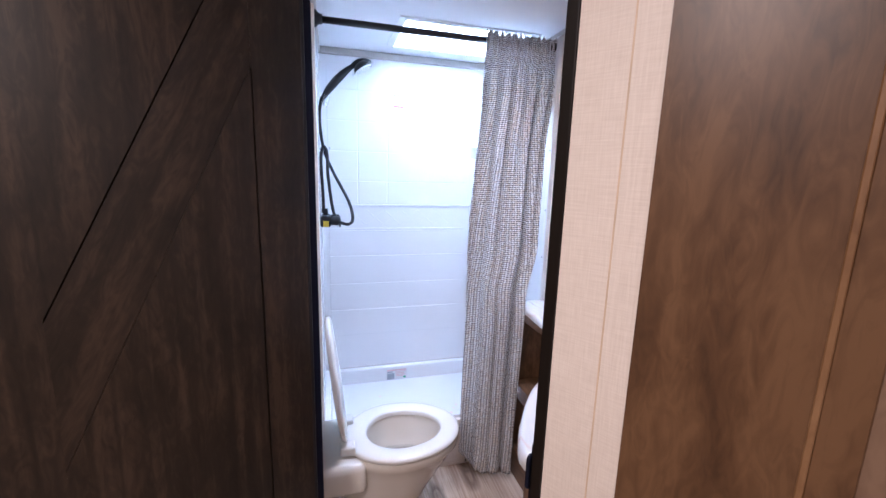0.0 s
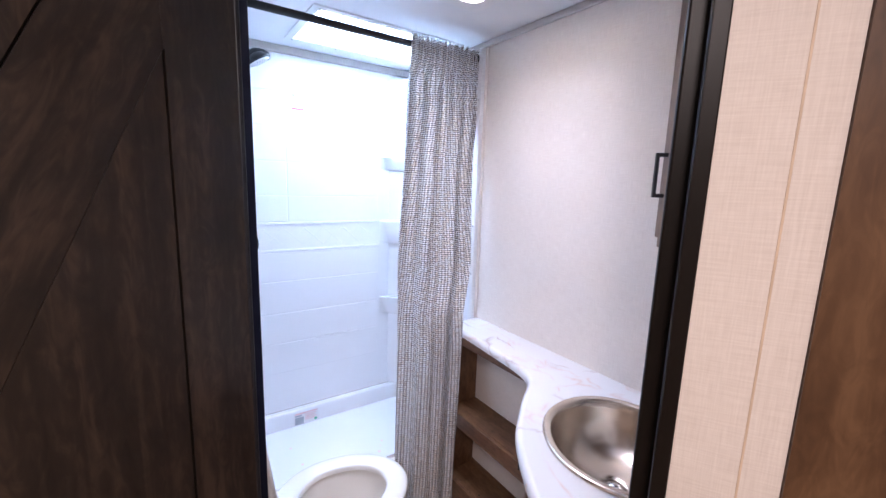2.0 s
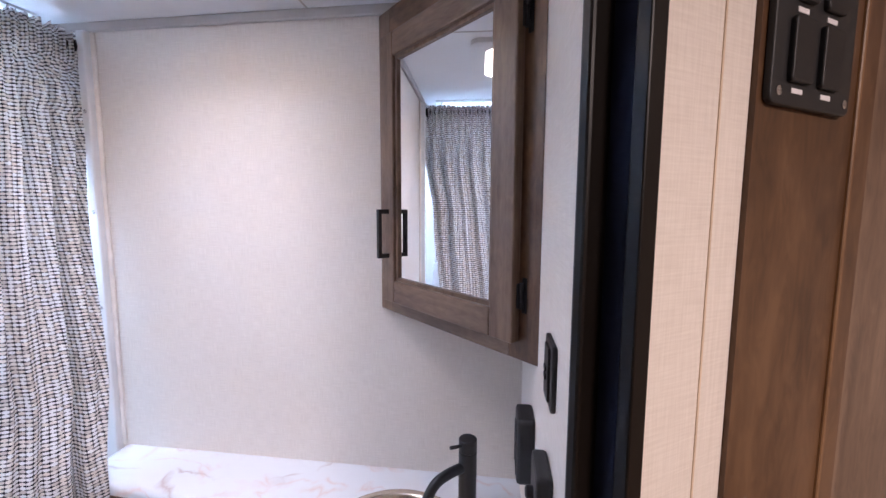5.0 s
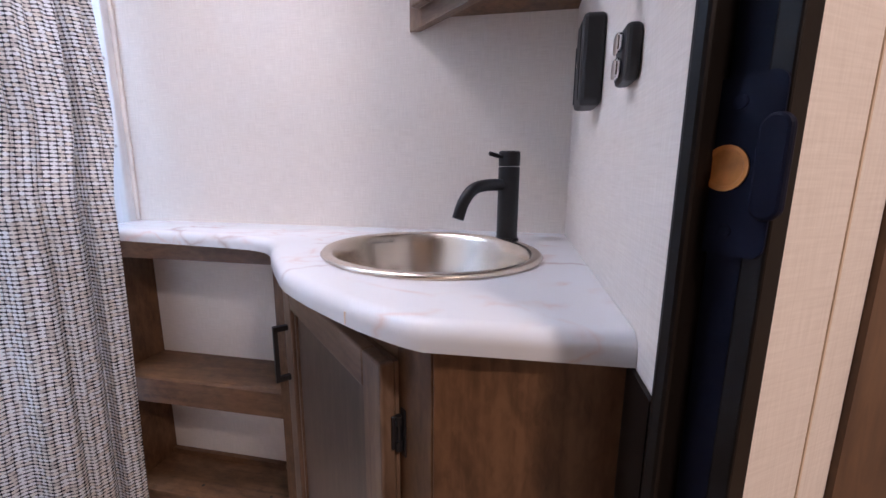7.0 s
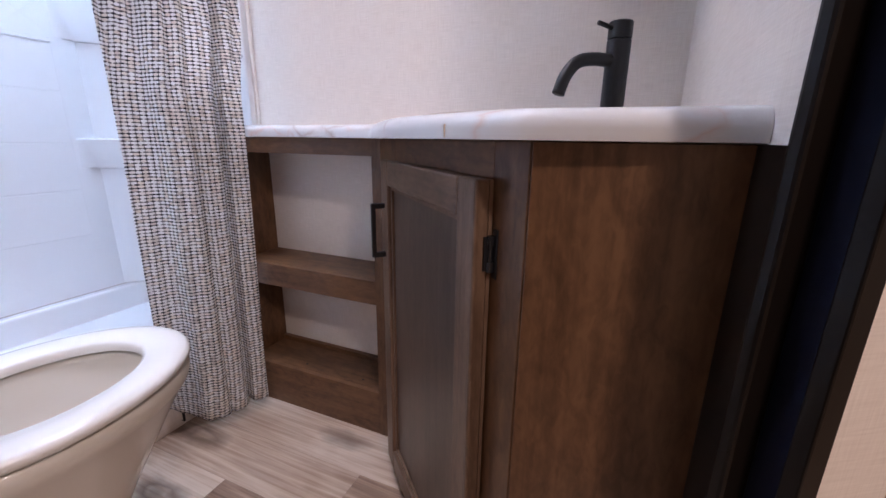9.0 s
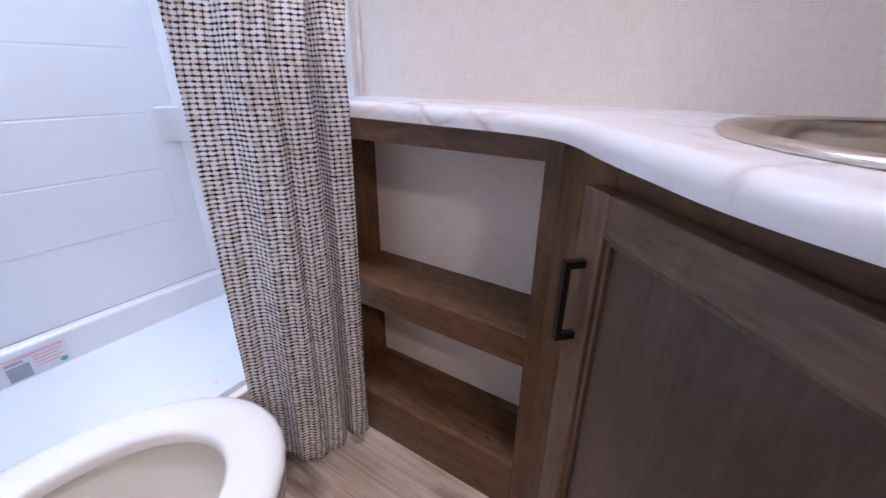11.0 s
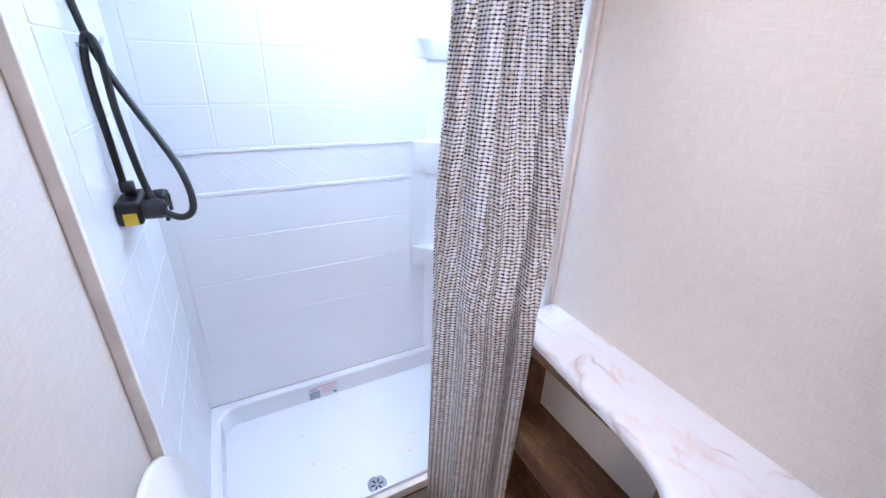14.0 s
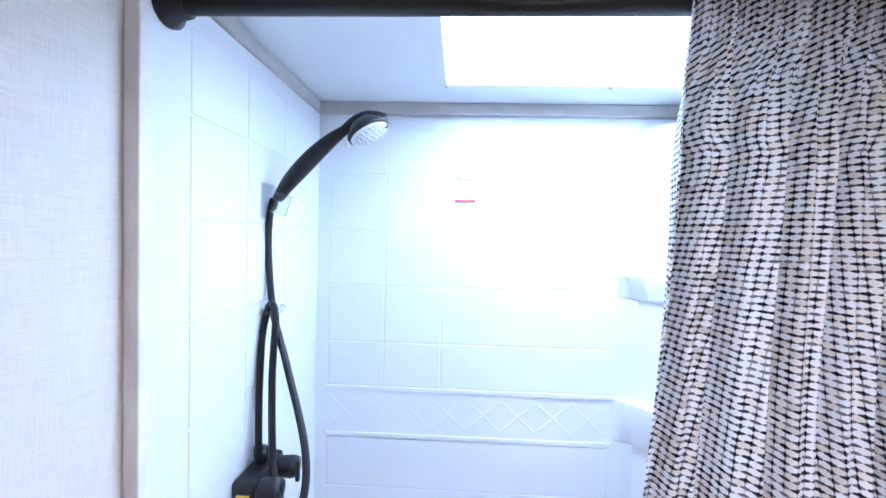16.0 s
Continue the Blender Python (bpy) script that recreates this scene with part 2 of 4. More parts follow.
    star = val("MULTIPLY", val("MULTIPLY", band(fu, 0.07, 0.06), band(fv, 0.25, 0.15)), val("GREATER_THAN", r2, 0.35))
    dark = val("MAXIMUM", val("MAXIMUM", dash, star), thread)
    col = mix_node(ns, ls, "MIX", dark, tone.outputs[0], (0.012, 0.013, 0.024))
    ls.new(col, b.inputs["Base Color"])
    bump_to(ns, ls, b, dark, -0.5, 0.001)
    tr, mx = ns.new("ShaderNodeBsdfTranslucent"), ns.new("ShaderNodeMixShader")
    ls.new(col, tr.inputs[0])
    mx.inputs[0].default_value = 0.27
    ls.new(b.outputs[0], mx.inputs[1])
    ls.new(tr.outputs[0], mx.inputs[2])
    ls.new(mx.outputs[0], ns["Material Output"].inputs[0])
    return m


TWEED = tweed()


def plank_vinyl():
    """Weathered oak print: long straight grain, a tone of its own on each plank."""
    m, ns, ls, b = mat("weathered_oak_vinyl", 0.38)
    info = ns.new("ShaderNodeObjectInfo")

    def shifted(scale):
        add = ns.new("ShaderNodeVectorMath")
        add.operation = "MULTIPLY_ADD"
        ls.new(info.outputs["Random"], add.inputs[0])
        add.inputs[1].default_value = (37, 23, 11)
        ls.new(coords(ns, ls, scale).outputs[0], add.inputs[2])
        return add

    fine = noise_node(ns, ls, shifted((150, 3.0, 1)), 1.0, 5, 0.5)
    broad = noise_node(ns, ls, shifted((26, 1.6, 1)), 1.0, 4, 1.6)
    stain = noise_node(ns, ls, shifted((7, 3.5, 1)), 1.0, 4, 0.8)
    f = mix_node(ns, ls, "MIX", 0.55, fine.outputs[0], broad.outputs[0])
    f = mix_node(ns, ls, "MIX", 0.30, f, stain.outputs[0])
    f = mix_node(ns, ls, "MIX", 0.22, f, info.outputs["Random"])
    r = ramp_node(ns, [(0.30, (0.12, 0.068, 0.042)), (0.44, (0.36, 0.25, 0.175)), (0.54, (0.54, 0.42, 0.32)), (0.68, (0.72, 0.62, 0.51))])
    ls.new(f, r.inputs[0])
    ls.new(r.outputs[0], b.inputs["Base Color"])
    bump_to(ns, ls, b, fine.outputs[0], 0.10, 0.001)
    return m


PLANK = plank_vinyl()


def add_knots(m):
    """A few dark knots with stretched rings, different on each plank."""
    ns, ls = m.node_tree.nodes, m.node_tree.links
    b = ns["Principled BSDF"]
    old = b.inputs["Base Color"].links[0].from_socket
    info, add = ns.new("ShaderNodeObjectInfo"), ns.new("ShaderNodeVectorMath")
    add.operation = "MULTIPLY_ADD"
    ls.new(info.outputs["Random"], add.inputs[0])
    add.inputs[1].default_value = (31, 17, 0)
    ls.new(coords(ns, ls, (9, 3.6, 1)).outputs[0], add.inputs[2])
    wob = noise_node(ns, ls, add, 3.0, 3)
    warp = ns.new("ShaderNodeVectorMath")
    warp.operation = "MULTIPLY_ADD"
    ls.new(wob.outputs["Color"], warp.inputs[0])
    warp.inputs[1].default_value = (0.35, 0.35, 0)
    ls.new(add.outputs[0], warp.inputs[2])
    v = ns.new("ShaderNodeTexVoronoi")
    v.inputs["Scale"].default_value, v.inputs["Randomness"].default_value = 0.75, 1.0
    ls.new(warp.outputs[0], v.inputs["Vector"])
    r = ramp_node(ns, [(0.04, (0.95,) * 3), (0.12, (0.35,) * 3), (0.16, (0.7,) * 3), (0.32, (0.0,) * 3)])
    ls.new(v.outputs["Distance"], r.inputs[0])
    ls.new(mix_node(ns, ls, "MIX", r.outputs[0], old, (0.075, 0.045, 0.032)), b.inputs["Base Color"])


add_knots(PLANK)



# ---------------------------------------------------------------- building helpers
def link(name, bm, material, smooth=False):
    me = bpy.data.meshes.new(name)
    bmesh.ops.recalc_face_normals(bm, faces=bm.faces)
    bm.to_mesh(me)
    bm.free()
    if smooth:
        for p in me.polygons:
            p.use_smooth = True
    me.materials.append(material)
    return new(name, me)


def part(name, bm, material, parent, label="", smooth=False):
    ob = link(name, bm, material, smooth)
    ob.parent = parent
    return tagged(ob, label)


def thing(name, label, category, m=None, group="", kind=""):
    ob = new(name)
    ob.empty_display_size = 0.05
    if m is not None:
        ob.matrix_world = m
    return tagged(ob, label, category, group, kind)


def solid(name, bm, material, label, category="", m=None, kind="", smooth=False, group=""):
    ob = link(name, bm, material, smooth)
    if m is not None:
        ob.matrix_world = m
    return tagged(ob, label, category, group, kind)


def boxes(*dims, bevel=0.0, seg=1):
    """One bmesh of boxes given as x0, x1, y0, y1, z0, z1."""
    bm = bmesh.new()
    for x0, x1, y0, y1, z0, z1 in dims:
        bmesh.ops.create_cube(bm, size=1, matrix=Matrix.LocRotScale(((x0 + x1) / 2, (y0 + y1) / 2, (z0 + z1) / 2), None, (x1 - x0, y1 - y0, z1 - z0)))
    if bevel:
        bmesh.ops.bevel(bm, geom=bm.edges[:], offset=bevel, segments=seg, affect="EDGES", profile=0.5)
    return bm


def prism(points, z0, z1, bevel=0.0, seg=2):
    """An upright prism over a plan outline."""
    bm = bmesh.new()
    f = bm.faces.new([bm.verts.new((x, y, z0)) for x, y in points])
    ext = bmesh.ops.extrude_face_region(bm, geom=[f])
    bmesh.ops.translate(bm, verts=[v for v in ext["geom"] if isinstance(v, bmesh.types.BMVert)], vec=(0, 0, z1 - z0))
    if bevel:
        bmesh.ops.bevel(bm, geom=[e for e in bm.edges if abs(e.verts[0].co.z - e.verts[1].co.z) < 1e-6], offset=bevel, segments=seg, affect="EDGES", profile=0.5)
    return bm


def rounded(w, h, r, seg=5):
    """Outline of a rounded rectangle about the origin."""
    pts = []
    for cx, cy, a0 in ((w / 2 - r, h / 2 - r, 0), (-w / 2 + r, h / 2 - r, 90), (-w / 2 + r, -h / 2 + r, 180), (w / 2 - r, -h / 2 + r, 270)):
        for i in range(seg + 1):
            a = radians(a0 + 90 * i / seg)
            pts.append((cx + r * math.cos(a), cy + r * math.sin(a)))
    return pts


def tube(path, radius, sides=12, cap=True):
    """A tube along a list of points; radius may be a list."""
    bm = bmesh.new()
    pts = [Vector(p) for p in path]
    rad = radius if isinstance(radius, (list, tuple)) else [radius] * len(pts)
    rings, up = [], None
    for i, p in enumerate(pts):
        d = (pts[min(i + 1, len(pts) - 1)] - pts[max(i - 1, 0)]).normalized()
        if up is None:
            up = d.orthogonal().normalized()
        up = (up - d * up.dot(d)).normalized()
        side = d.cross(up)
        rings.append([bm.verts.new(p + (up * math.cos(2 * math.pi * k / sides) + side * math.sin(2 * math.pi * k / sides)) * rad[i]) for k in range(sides)])
    for a, b in zip(rings, rings[1:]):
        for k in range(sides):
            bm.faces.new((a[k], a[(k + 1) % sides], b[(k + 1) % sides], b[k]))
    if cap:
        bm.faces.new(rings[0][::-1])
        bm.faces.new(rings[-1])
    return bm


def spline(points, n=10):
    """Catmull-Rom curve through points."""
    p = [Vector(q) for q in points]
    p = [p[0] * 2 - p[1], *p, p[-1] * 2 - p[-2]]
    out = []
    for i in range(1, len(p) - 2):
        for k in range(n):
            t = k / n
            out.append(0.5 * ((2 * p[i]) + (p[i + 1] - p[i - 1]) * t + (2 * p[i - 1] - 5 * p[i] + 4 * p[i + 1] - p[i + 2]) * t * t + (3 * p[i] - p[i - 1] - 3 * p[i + 1] + p[i + 2]) * t ** 3))
    out.append(p[-2])
    return out


def lathe(profile, sides=32, sx=1.0, sy=1.0):
    """A turned body from (radius, z) pairs, scaled in plan."""
    bm = bmesh.new()
    rings = []
    for r, z in profile:
        rings.append([bm.verts.new((r * sx * math.cos(2 * math.pi * k / sides), r * sy * math.sin(2 * math.pi * k / sides), z)) for k in range(sides)])
    for a, b in zip(rings, rings[1:]):
        for k in range(sides):
            bm.faces.new((a[k], a[(k + 1) % sides], b[(k + 1) % sides], b[k]))
    bm.faces.new(rings[0][::-1])
    bm.faces.new(rings[-1])
    return bm


def along(px, py, dx, dy, z=0.0):
    """A frame at (px, py): x along (dx, dy), y to the left of that, z up."""
    return pose(px, py, z, 0, 0, math.degrees(math.atan2(dy, dx)))


def pull_handle(name, parent_or_none, m, length, label, standoff=0.028, width=0.01):
    """Square black bar pull; local z along the bar, y outward."""
    bm = boxes((-width / 2, width / 2, standoff - 0.008, standoff, -length / 2, length / 2),
               (-width / 2, width / 2, 0, standoff - 0.008, length / 2 - 0.01, length / 2),
               (-width / 2, width / 2, 0, standoff - 0.008, -length / 2, -length / 2 + 0.01))
    ob = part(name, bm, BLACK, parent_or_none, label)
    ob.matrix_local = m
    return ob


CEIL = 2.055
# the diagonal wall: origin at the jamb's outer corner, x towards the hinge, y towards the hall
DIAG = along(0.300, 0.456, -0.535, 0.845)

# ---------------------------------------------------------------- structure
solid("wall_right", boxes((1.0, 1.05, 0.455, 2.35, 0, 2.13)), LINEN, "beige linen-textured bathroom wall", "wall", kind="structure")
solid("wall_back", boxes((-0.11, 1.0, 2.305, 2.362, 0, 2.13)), LINEN, "wall behind the white shower surround", "wall", kind="structure")
solid("wall_left", boxes((-0.11, -0.05, 1.06, 2.305, 0, 2.13)), LINEN, "beige linen-textured wall beside the toilet", "wall", kind="structure")
solid("wall_partition", prism([(0.338, 0.492), (0.352, 0.455), (1.0, 0.455), (1.0, 0.492)], 0, 2.13), LINEN, "beige linen-textured partition wall with switches", "wall", kind="structure")
# the diagonal wall on both sides of the doorway
solid("wall_doorway_strip", boxes((-0.104, -0.004, -0.037, 0.0, 0, CEIL)), LINEN, "narrow linen-covered wall strip beside the doorway", "wall", DIAG, "structure")
solid("wall_hinge_side", boxes((0.685, 1.2, -0.037, 0.0, 0, CEIL)), LINEN, "linen wall behind the open door", "wall", DIAG, "structure")
solid("wall_above_door", boxes((-0.004, 0.685, -0.037, 0.0, 1.985, CEIL)), LINEN, "wall above the doorway", "wall", DIAG, "structure")
solid("trim_batten", boxes((-0.1035, -0.0689, 0.0, 0.0008, 0, CEIL)), LINEN, "raised linen-wrapped batten beside the doorway", "trim", DIAG, "structure")
solid("trim_seam", boxes((-0.0688, -0.0668, 0.0, 0.0009, 0, CEIL)), LINEN_EDGE, "tan seam line between wall strips", "trim", DIAG, "structure")
# hall enclosure; the right and end walls are unseen, added to close it
solid("wall_hall_right", boxes((0.86, 0.91, -2.0, -0.37, 0, CEIL)), LINEN, "plain unseen wall added to close the hall", "wall", kind="structure")
solid("wall_hall_end", boxes((-1.9, 0.91, -2.05, -2.0, 0, CEIL)), LINEN, "plain unseen end wall added to close the hall", "wall", kind="structure")
solid("wall_bunk_side", boxes((-1.95, -1.9, -2.0, 2.35, 0, CEIL)), LINEN, "cream wall beside the bunks", "wall", kind="structure")
solid("wall_bunk_end", boxes((-1.9, -0.11, 2.3, 2.35, 0, CEIL)), LINEN, "cream wall at the foot of the bunks", "wall", kind="structure")


def ceiling_with_holes(holes, x0, x1, y0, y1, z0, z1):
    xs = sorted({x0, x1, *[h[0] for h in holes], *[h[1] for h in holes]})
    ys = sorted({y0, y1, *[h[2] for h in holes], *[h[3] for h in holes]})
    cells = []
    for a, b in zip(xs, xs[1:]):
        for c, d in zip(ys, ys[1:]):
            if not any(h[0] <= a and b <= h[1] and h[2] <= c and d <= h[3] for h in holes):
                cells.append((a, b, c, d, z0, z1))
    return boxes(*cells)


SKY = (0.328, 0.912, 1.77, 2.136)
VENT = (0.435, 0.735, 1.105, 1.405)
solid("ceiling", ceiling_with_holes([SKY, VENT], -1.95, 1.05, -2.05, 2.37, CEIL, CEIL + 0.05), WHITE, "white matte ceiling board with a faint seam", "ceiling", kind="structure")
solid("ceiling_seam", boxes((0.05, 0.99, 1.034, 1.038, CEIL - 0.0015, CEIL)), GREYTRIM, "fine seam line in the ceiling", "trim", kind="structure")

sk = thing("skylight", "rectangular skylight with bright white frame over the shower", "skylight", pose(0.62, 1.953, CEIL), kind="structure")


def ring(outer, inner, z0, z1):
    bm = bmesh.new()
    n = len(outer)
    v = [[bm.verts.new((*p, z)) for p in o] for o, z in ((outer, z0), (outer, z1), (inner, z1), (inner, z0))]
    for a, b in zip(v, v[1:] + v[:1]):
        for k in range(n):
            bm.faces.new((a[k], a[(k + 1) % n], b[(k + 1) % n], b[k]))
    return bm


def rect(x0, x1, y0, y1):
    return [(x0, y0), (x1, y0), (x1, y1), (x0, y1)]


part("shaft", ring(rect(-0.2915, 0.2915, -0.183, 0.183), rect(-0.2885, 0.2885, -0.18, 0.18), 0.0, 0.1), PLASTIC, sk, "white shaft")
part("frame", ring(rect(-0.318, 0.318, -0.21, 0.205), rect(-0.288, 0.288, -0.18, 0.18), -0.006, 0.0), PLASTIC, sk, "white flanged frame")
part("dome", boxes((-0.288, 0.288, -0.1795, 0.1795, 0.088, 0.094)), GLOW, sk, "milky acrylic pane bright with daylight")
for sx, sy in [(x, y) for x in (-0.29, -0.1, 0.1, 0.29) for y in (-0.19, 0.19)]:
    o = part("screw", lathe([(0.0035, -0.0105), (0.004, -0.0085), (0.004, -0.007)], 8), GREYTRIM, sk)
    o.location = (sx, sy, 0)

vt = thing("roof_vent", "square roof vent with rounded white frame and cream inside", "roof vent", pose(0.585, 1.255, CEIL))

part("frame", ring(rounded(0.36, 0.36, 0.03), rounded(0.27, 0.27, 0.04), -0.014, 0.0), PLASTIC, vt, "white plastic garnish ring")
part("garnish", ring(rounded(0.298, 0.298, 0.04), rounded(0.27, 0.27, 0.04), 0.0, 0.15), CREAM, vt, "cream inner sleeve")
part("lid", boxes((-0.18, 0.18, -0.18, 0.18, 0.152, 0.158)), FOGGED, vt, "milky vent lid")
part("fan_hub", lathe([(0.03, 0.10), (0.035, 0.105), (0.035, 0.12), (0.02, 0.128)], 20), CREAM, vt, "round fan hub")
for k in range(4):
    b = part("fan_blade", boxes((0.03, 0.125, -0.012, 0.012, 0.113, 0.115)), CREAM, vt, "cream fan blade")
    b.matrix_local = pose(0, 0, 0, 12, 0, 90 * k + 20)

# cove trim under the ceiling
for name, dims in (("trim_cove_right", (0.988, 1.0, 0.498, 2.293, 2.03, CEIL)), ("trim_cove_back", (-0.03, 0.988, 2.275, 2.293, 2.022, CEIL)), ("trim_cove_left", (-0.0495, -0.022, 1.08, 2.275, 2.022, CEIL))):
    solid(name, boxes(dims, bevel=0.003), GREYTRIM, "grey-beige cove strip under the ceiling", "trim", kind="structure")
# unseen light frames, added around the assumed hall lamps
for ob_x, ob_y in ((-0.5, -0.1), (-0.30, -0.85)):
    solid("ceiling_light", ring(rounded(0.22, 0.22, 0.03), rounded(0.17, 0.17, 0.02), CEIL - 0.04, CEIL), PLASTIC, "square white light frame assumed on the hall ceiling", "ceiling light", pose(ob_x, ob_y, 0), group="hall lights")

# ---------------------------------------------------------------- doorway
dw = thing("door_jamb_right", "blue-black door jamb with bronze edges", "door jamb", DIAG, kind="structure")
part("lining", boxes((-0.004, 0.010, -0.032, -0.010, 0, 1.985), bevel=0.001), JAMB, dw, "blue-black jamb face")
part("inner_edge", boxes((-0.02, 0.030, -0.044, -0.032, 0, 1.985), (-0.02, 0.012, -0.057, -0.0445, 0, 1.985), bevel=0.003, seg=2), JAMBEDGE, dw, "dark bronze inner edge")
part("outer_edge", boxes((-0.0035, 0.013, -0.0098, 0.003, 0, 1.985), bevel=0.0015, seg=2), JAMBEDGE, dw, "dark bronze outer edge")
SPM = pose(0.0132, -0.018, 0.998, 90, 0, 90)
sp = part("strike_plate", prism(rounded(0.040, 0.100, 0.008), 0, 0.0012), JAMB, dw, "black strike plate")
sp.matrix_local = SPM
lip = part("strike_lip", prism(rounded(0.016, 0.056, 0.0078, 6), 0, 0.006, 0.002), JAMB, dw, "rounded black strike lip")
lip.matrix_local = SPM @ pose(0.019, 0, 0.0)
for dz in (-0.036, 0.036):
    o = part("screw", lathe([(0.004, 0.0012), (0.004, 0.0022), (0.002, 0.0026)], 10), JAMB, dw, "black plate screw")
    o.matrix_local = SPM @ pose(-0.002, dz, 0)
hole = part("latch_hole", lathe([(0.0132, 0.0013), (0.0132, 0.0022), (0.0110, 0.0022), (0.010, 0.0015), (0.004, 0.0014)], 22), BRASS, dw, "raw wood latch hole")
hole.matrix_local = SPM @ pose(-0.006, 0, 0)
solid("door_jamb_left", boxes((0.668, 0.684, -0.046, 0.0, 0, 1.985), bevel=0.002), JAMB, "blue-black hinge-side door jamb", "door jamb", DIAG, "structure")
solid("door_head", boxes((0.010, 0.668, -0.046, 0.0, 1.955, 1.985), bevel=0.002), JAMB, "blue-black door head", "door jamb", DIAG, "structure")

LEAF = along(-0.038, 1.027, -0.906, -0.423)
door = thing("door_1", "open dark brown laminate door with diagonal brace panels", "door", LEAF, kind="structure")
W = 0.60
part("leaf", boxes((0.006, W, -0.032, -0.004, 0.03, 1.945)), GROOVE, door, "dark door core showing in the grooves")


def door_piece(pts):
    """A board on the leaf from an outline in (along, height)."""
    bm = prism(pts, 0, 0.005)
    bmesh.ops.transform(bm, matrix=Matrix(((1, 0, 0, 0), (0, 0, 1, -0.004), (0, 1, 0, 0), (0, 0, 0, 1))), verts=bm.verts)
    return bm


G = 0.002
a0, a1 = 0.114 + G, 0.478
part("stile", door_piece([(0.006, 0.03), (0.114 - G, 0.03), (0.114 - G, 1.6365), (0.114, 1.6365), (0.114, 1.945), (0.006, 1.945)]), DOORWOOD, door)
part("stile", door_piece([(a1, 0.03), (W, 0.03), (W, 1.945), (a1, 1.945)]), DOORWOOD, door)
part("brace", door_piece([(0.1142, 1.637), (a1, 0.860), (a1, 1.150), (0.1142, 1.907)]), DOORWOOD_D, door, "wide diagonal brace board")
part("upper_panel", door_piece([(0.1142, 1.945), (0.1142, 1.914), (a1, 1.157), (a1, 1.945)]), DOORWOOD, door)
part("lower_panel", door_piece([(a0, 0.035), (a1, 0.035), (a1, 0.858), (a0, 1.632)]), DOORWOOD, door)
part("edge_band", boxes((-0.003, 0.006, -0.032, 0.002, 0.03, 1.945), bevel=0.0015), BLACK, door, "black hinge-side edge band")
hk = part("coat_hook", tube(spline([(0, 0.0, 0), (0, 0.03, 0.0), (0, 0.045, 0.02), (0, 0.04, 0.045)], 6), 0.008, 8), BLACK, door, "black coat hook", True)
hk.matrix_local = pose(W - 0.05, 0.002, 1.575)
for hz in (0.25, 1.05, 1.8):
    h = part("hinge", tube([(0, 0, -0.04), (0, 0, 0.04)], 0.006, 10), BLACK, door, "black butt hinge")
    h.matrix_local = pose(-0.006, -0.036, hz)

# hall cabinet wall beside the doorway
cw = thing("hall_cabinet", "tall brown stained wood cabinet side beside the doorway", "cabinet", DIAG)
part("side_panel", boxes((-0.262, -0.1045, -0.03, 0.005, 0, CEIL)), HALLWOOD, cw, "blotchy brown stained panel")
part("edge_strip", boxes((-0.268, -0.262, -0.03, 0.008, 0, CEIL), bevel=0.001), EDGEWOOD, cw, "lighter brown edge strip")
part("face_stile", boxes((-0.300, -0.268, -0.03, 0.006, 0, CEIL), bevel=0.001), HALLWOOD, cw)
part("front_panel", boxes((-0.98, -0.300, -0.03, 0.002, 0, CEIL)), GREYWOOD, cw, "grey-brown cabinet front")
part("toe_board", boxes((-0.98, -0.1045, 0.0082, 0.014, 0, 0.06), bevel=0.001), BLACK, cw, "black toe strip")
cp = thing("control_panel", "black wall switch panel on the brown cabinet side", "switch panel", DIAG @ pose(-0.1735, 0.0052, 1.744) @ pose(0, 0, 0, 90, 0, 180))
part("plate", prism(rounded(0.125, 0.19, 0.008), 0, 0.006, 0.0015), BLACKPLASTIC, cp, "black face plate")
for i in range(2):
    for j in range(2):
        o = part("rocker_switch", prism(rounded(0.032, 0.05, 0.004), 0, 0.005, 0.0015), BLACK, cp)
        o.location = (-0.026 + 0.045 * i, -0.052 + 0.062 * j, 0.0055)
        o = part("legend", boxes((-0.008, 0.008, -0.002, 0.002, 0, 0.0006)), PAPER, cp, "small white legend")
        o.location = (-0.026 + 0.045 * i, -0.083 + 0.062 * j, 0.006)
for sx, sy in ((-0.052, 0.085), (0.052, 0.085), (-0.052, -0.085), (0.052, -0.085)):
    o = part("screw", lathe([(0.004, 0), (0.004, 0.001), (0.002, 0.0015)], 10), CHROME, cp)
    o.location = (sx, sy, 0.006)

# bunks beyond the open door
for name, z, lab in (("bunk_upper", 1.30, "upper bunk shelf with dark mattress"), ("bunk_lower", 0.55, "lower bunk shelf with dark mattress")):
    bk = thing(name, lab, "bunk bed", pose(-1.35, 1.65, z), group="bunks")
    part("board", boxes((-0.54, 0.25, -0.64, 0.64, -0.06, 0)), WALNUT_X, bk, "dark wood bunk board")
    part("mattress", boxes((-0.53, 0.24, -0.63, 0.63, 0.0, 0.09), bevel=0.025, seg=3), DARKFABRIC, bk, "dark grey mattress")

# ---------------------------------------------------------------- shower
PANZ, RIM = 0.185, 0.272
pan = thing("shower_pan", "glossy white shower pan on a raised beige platform", "shower pan", pose(0, 0, 0))
part("basin", boxes((-0.05, 0.985, 1.70, 2.291, 0.13, PANZ)), ACRYLIC, pan, "white pan floor")
bm = ring([(x + 0.4775, y + 1.993) for x, y in rounded(1.015, 0.596, 0.0105, 6)], [(x + 0.4775, y + 1.98375) for x, y in rounded(0.953, 0.5585, 0.06, 6)], PANZ - 0.05, 0.276)
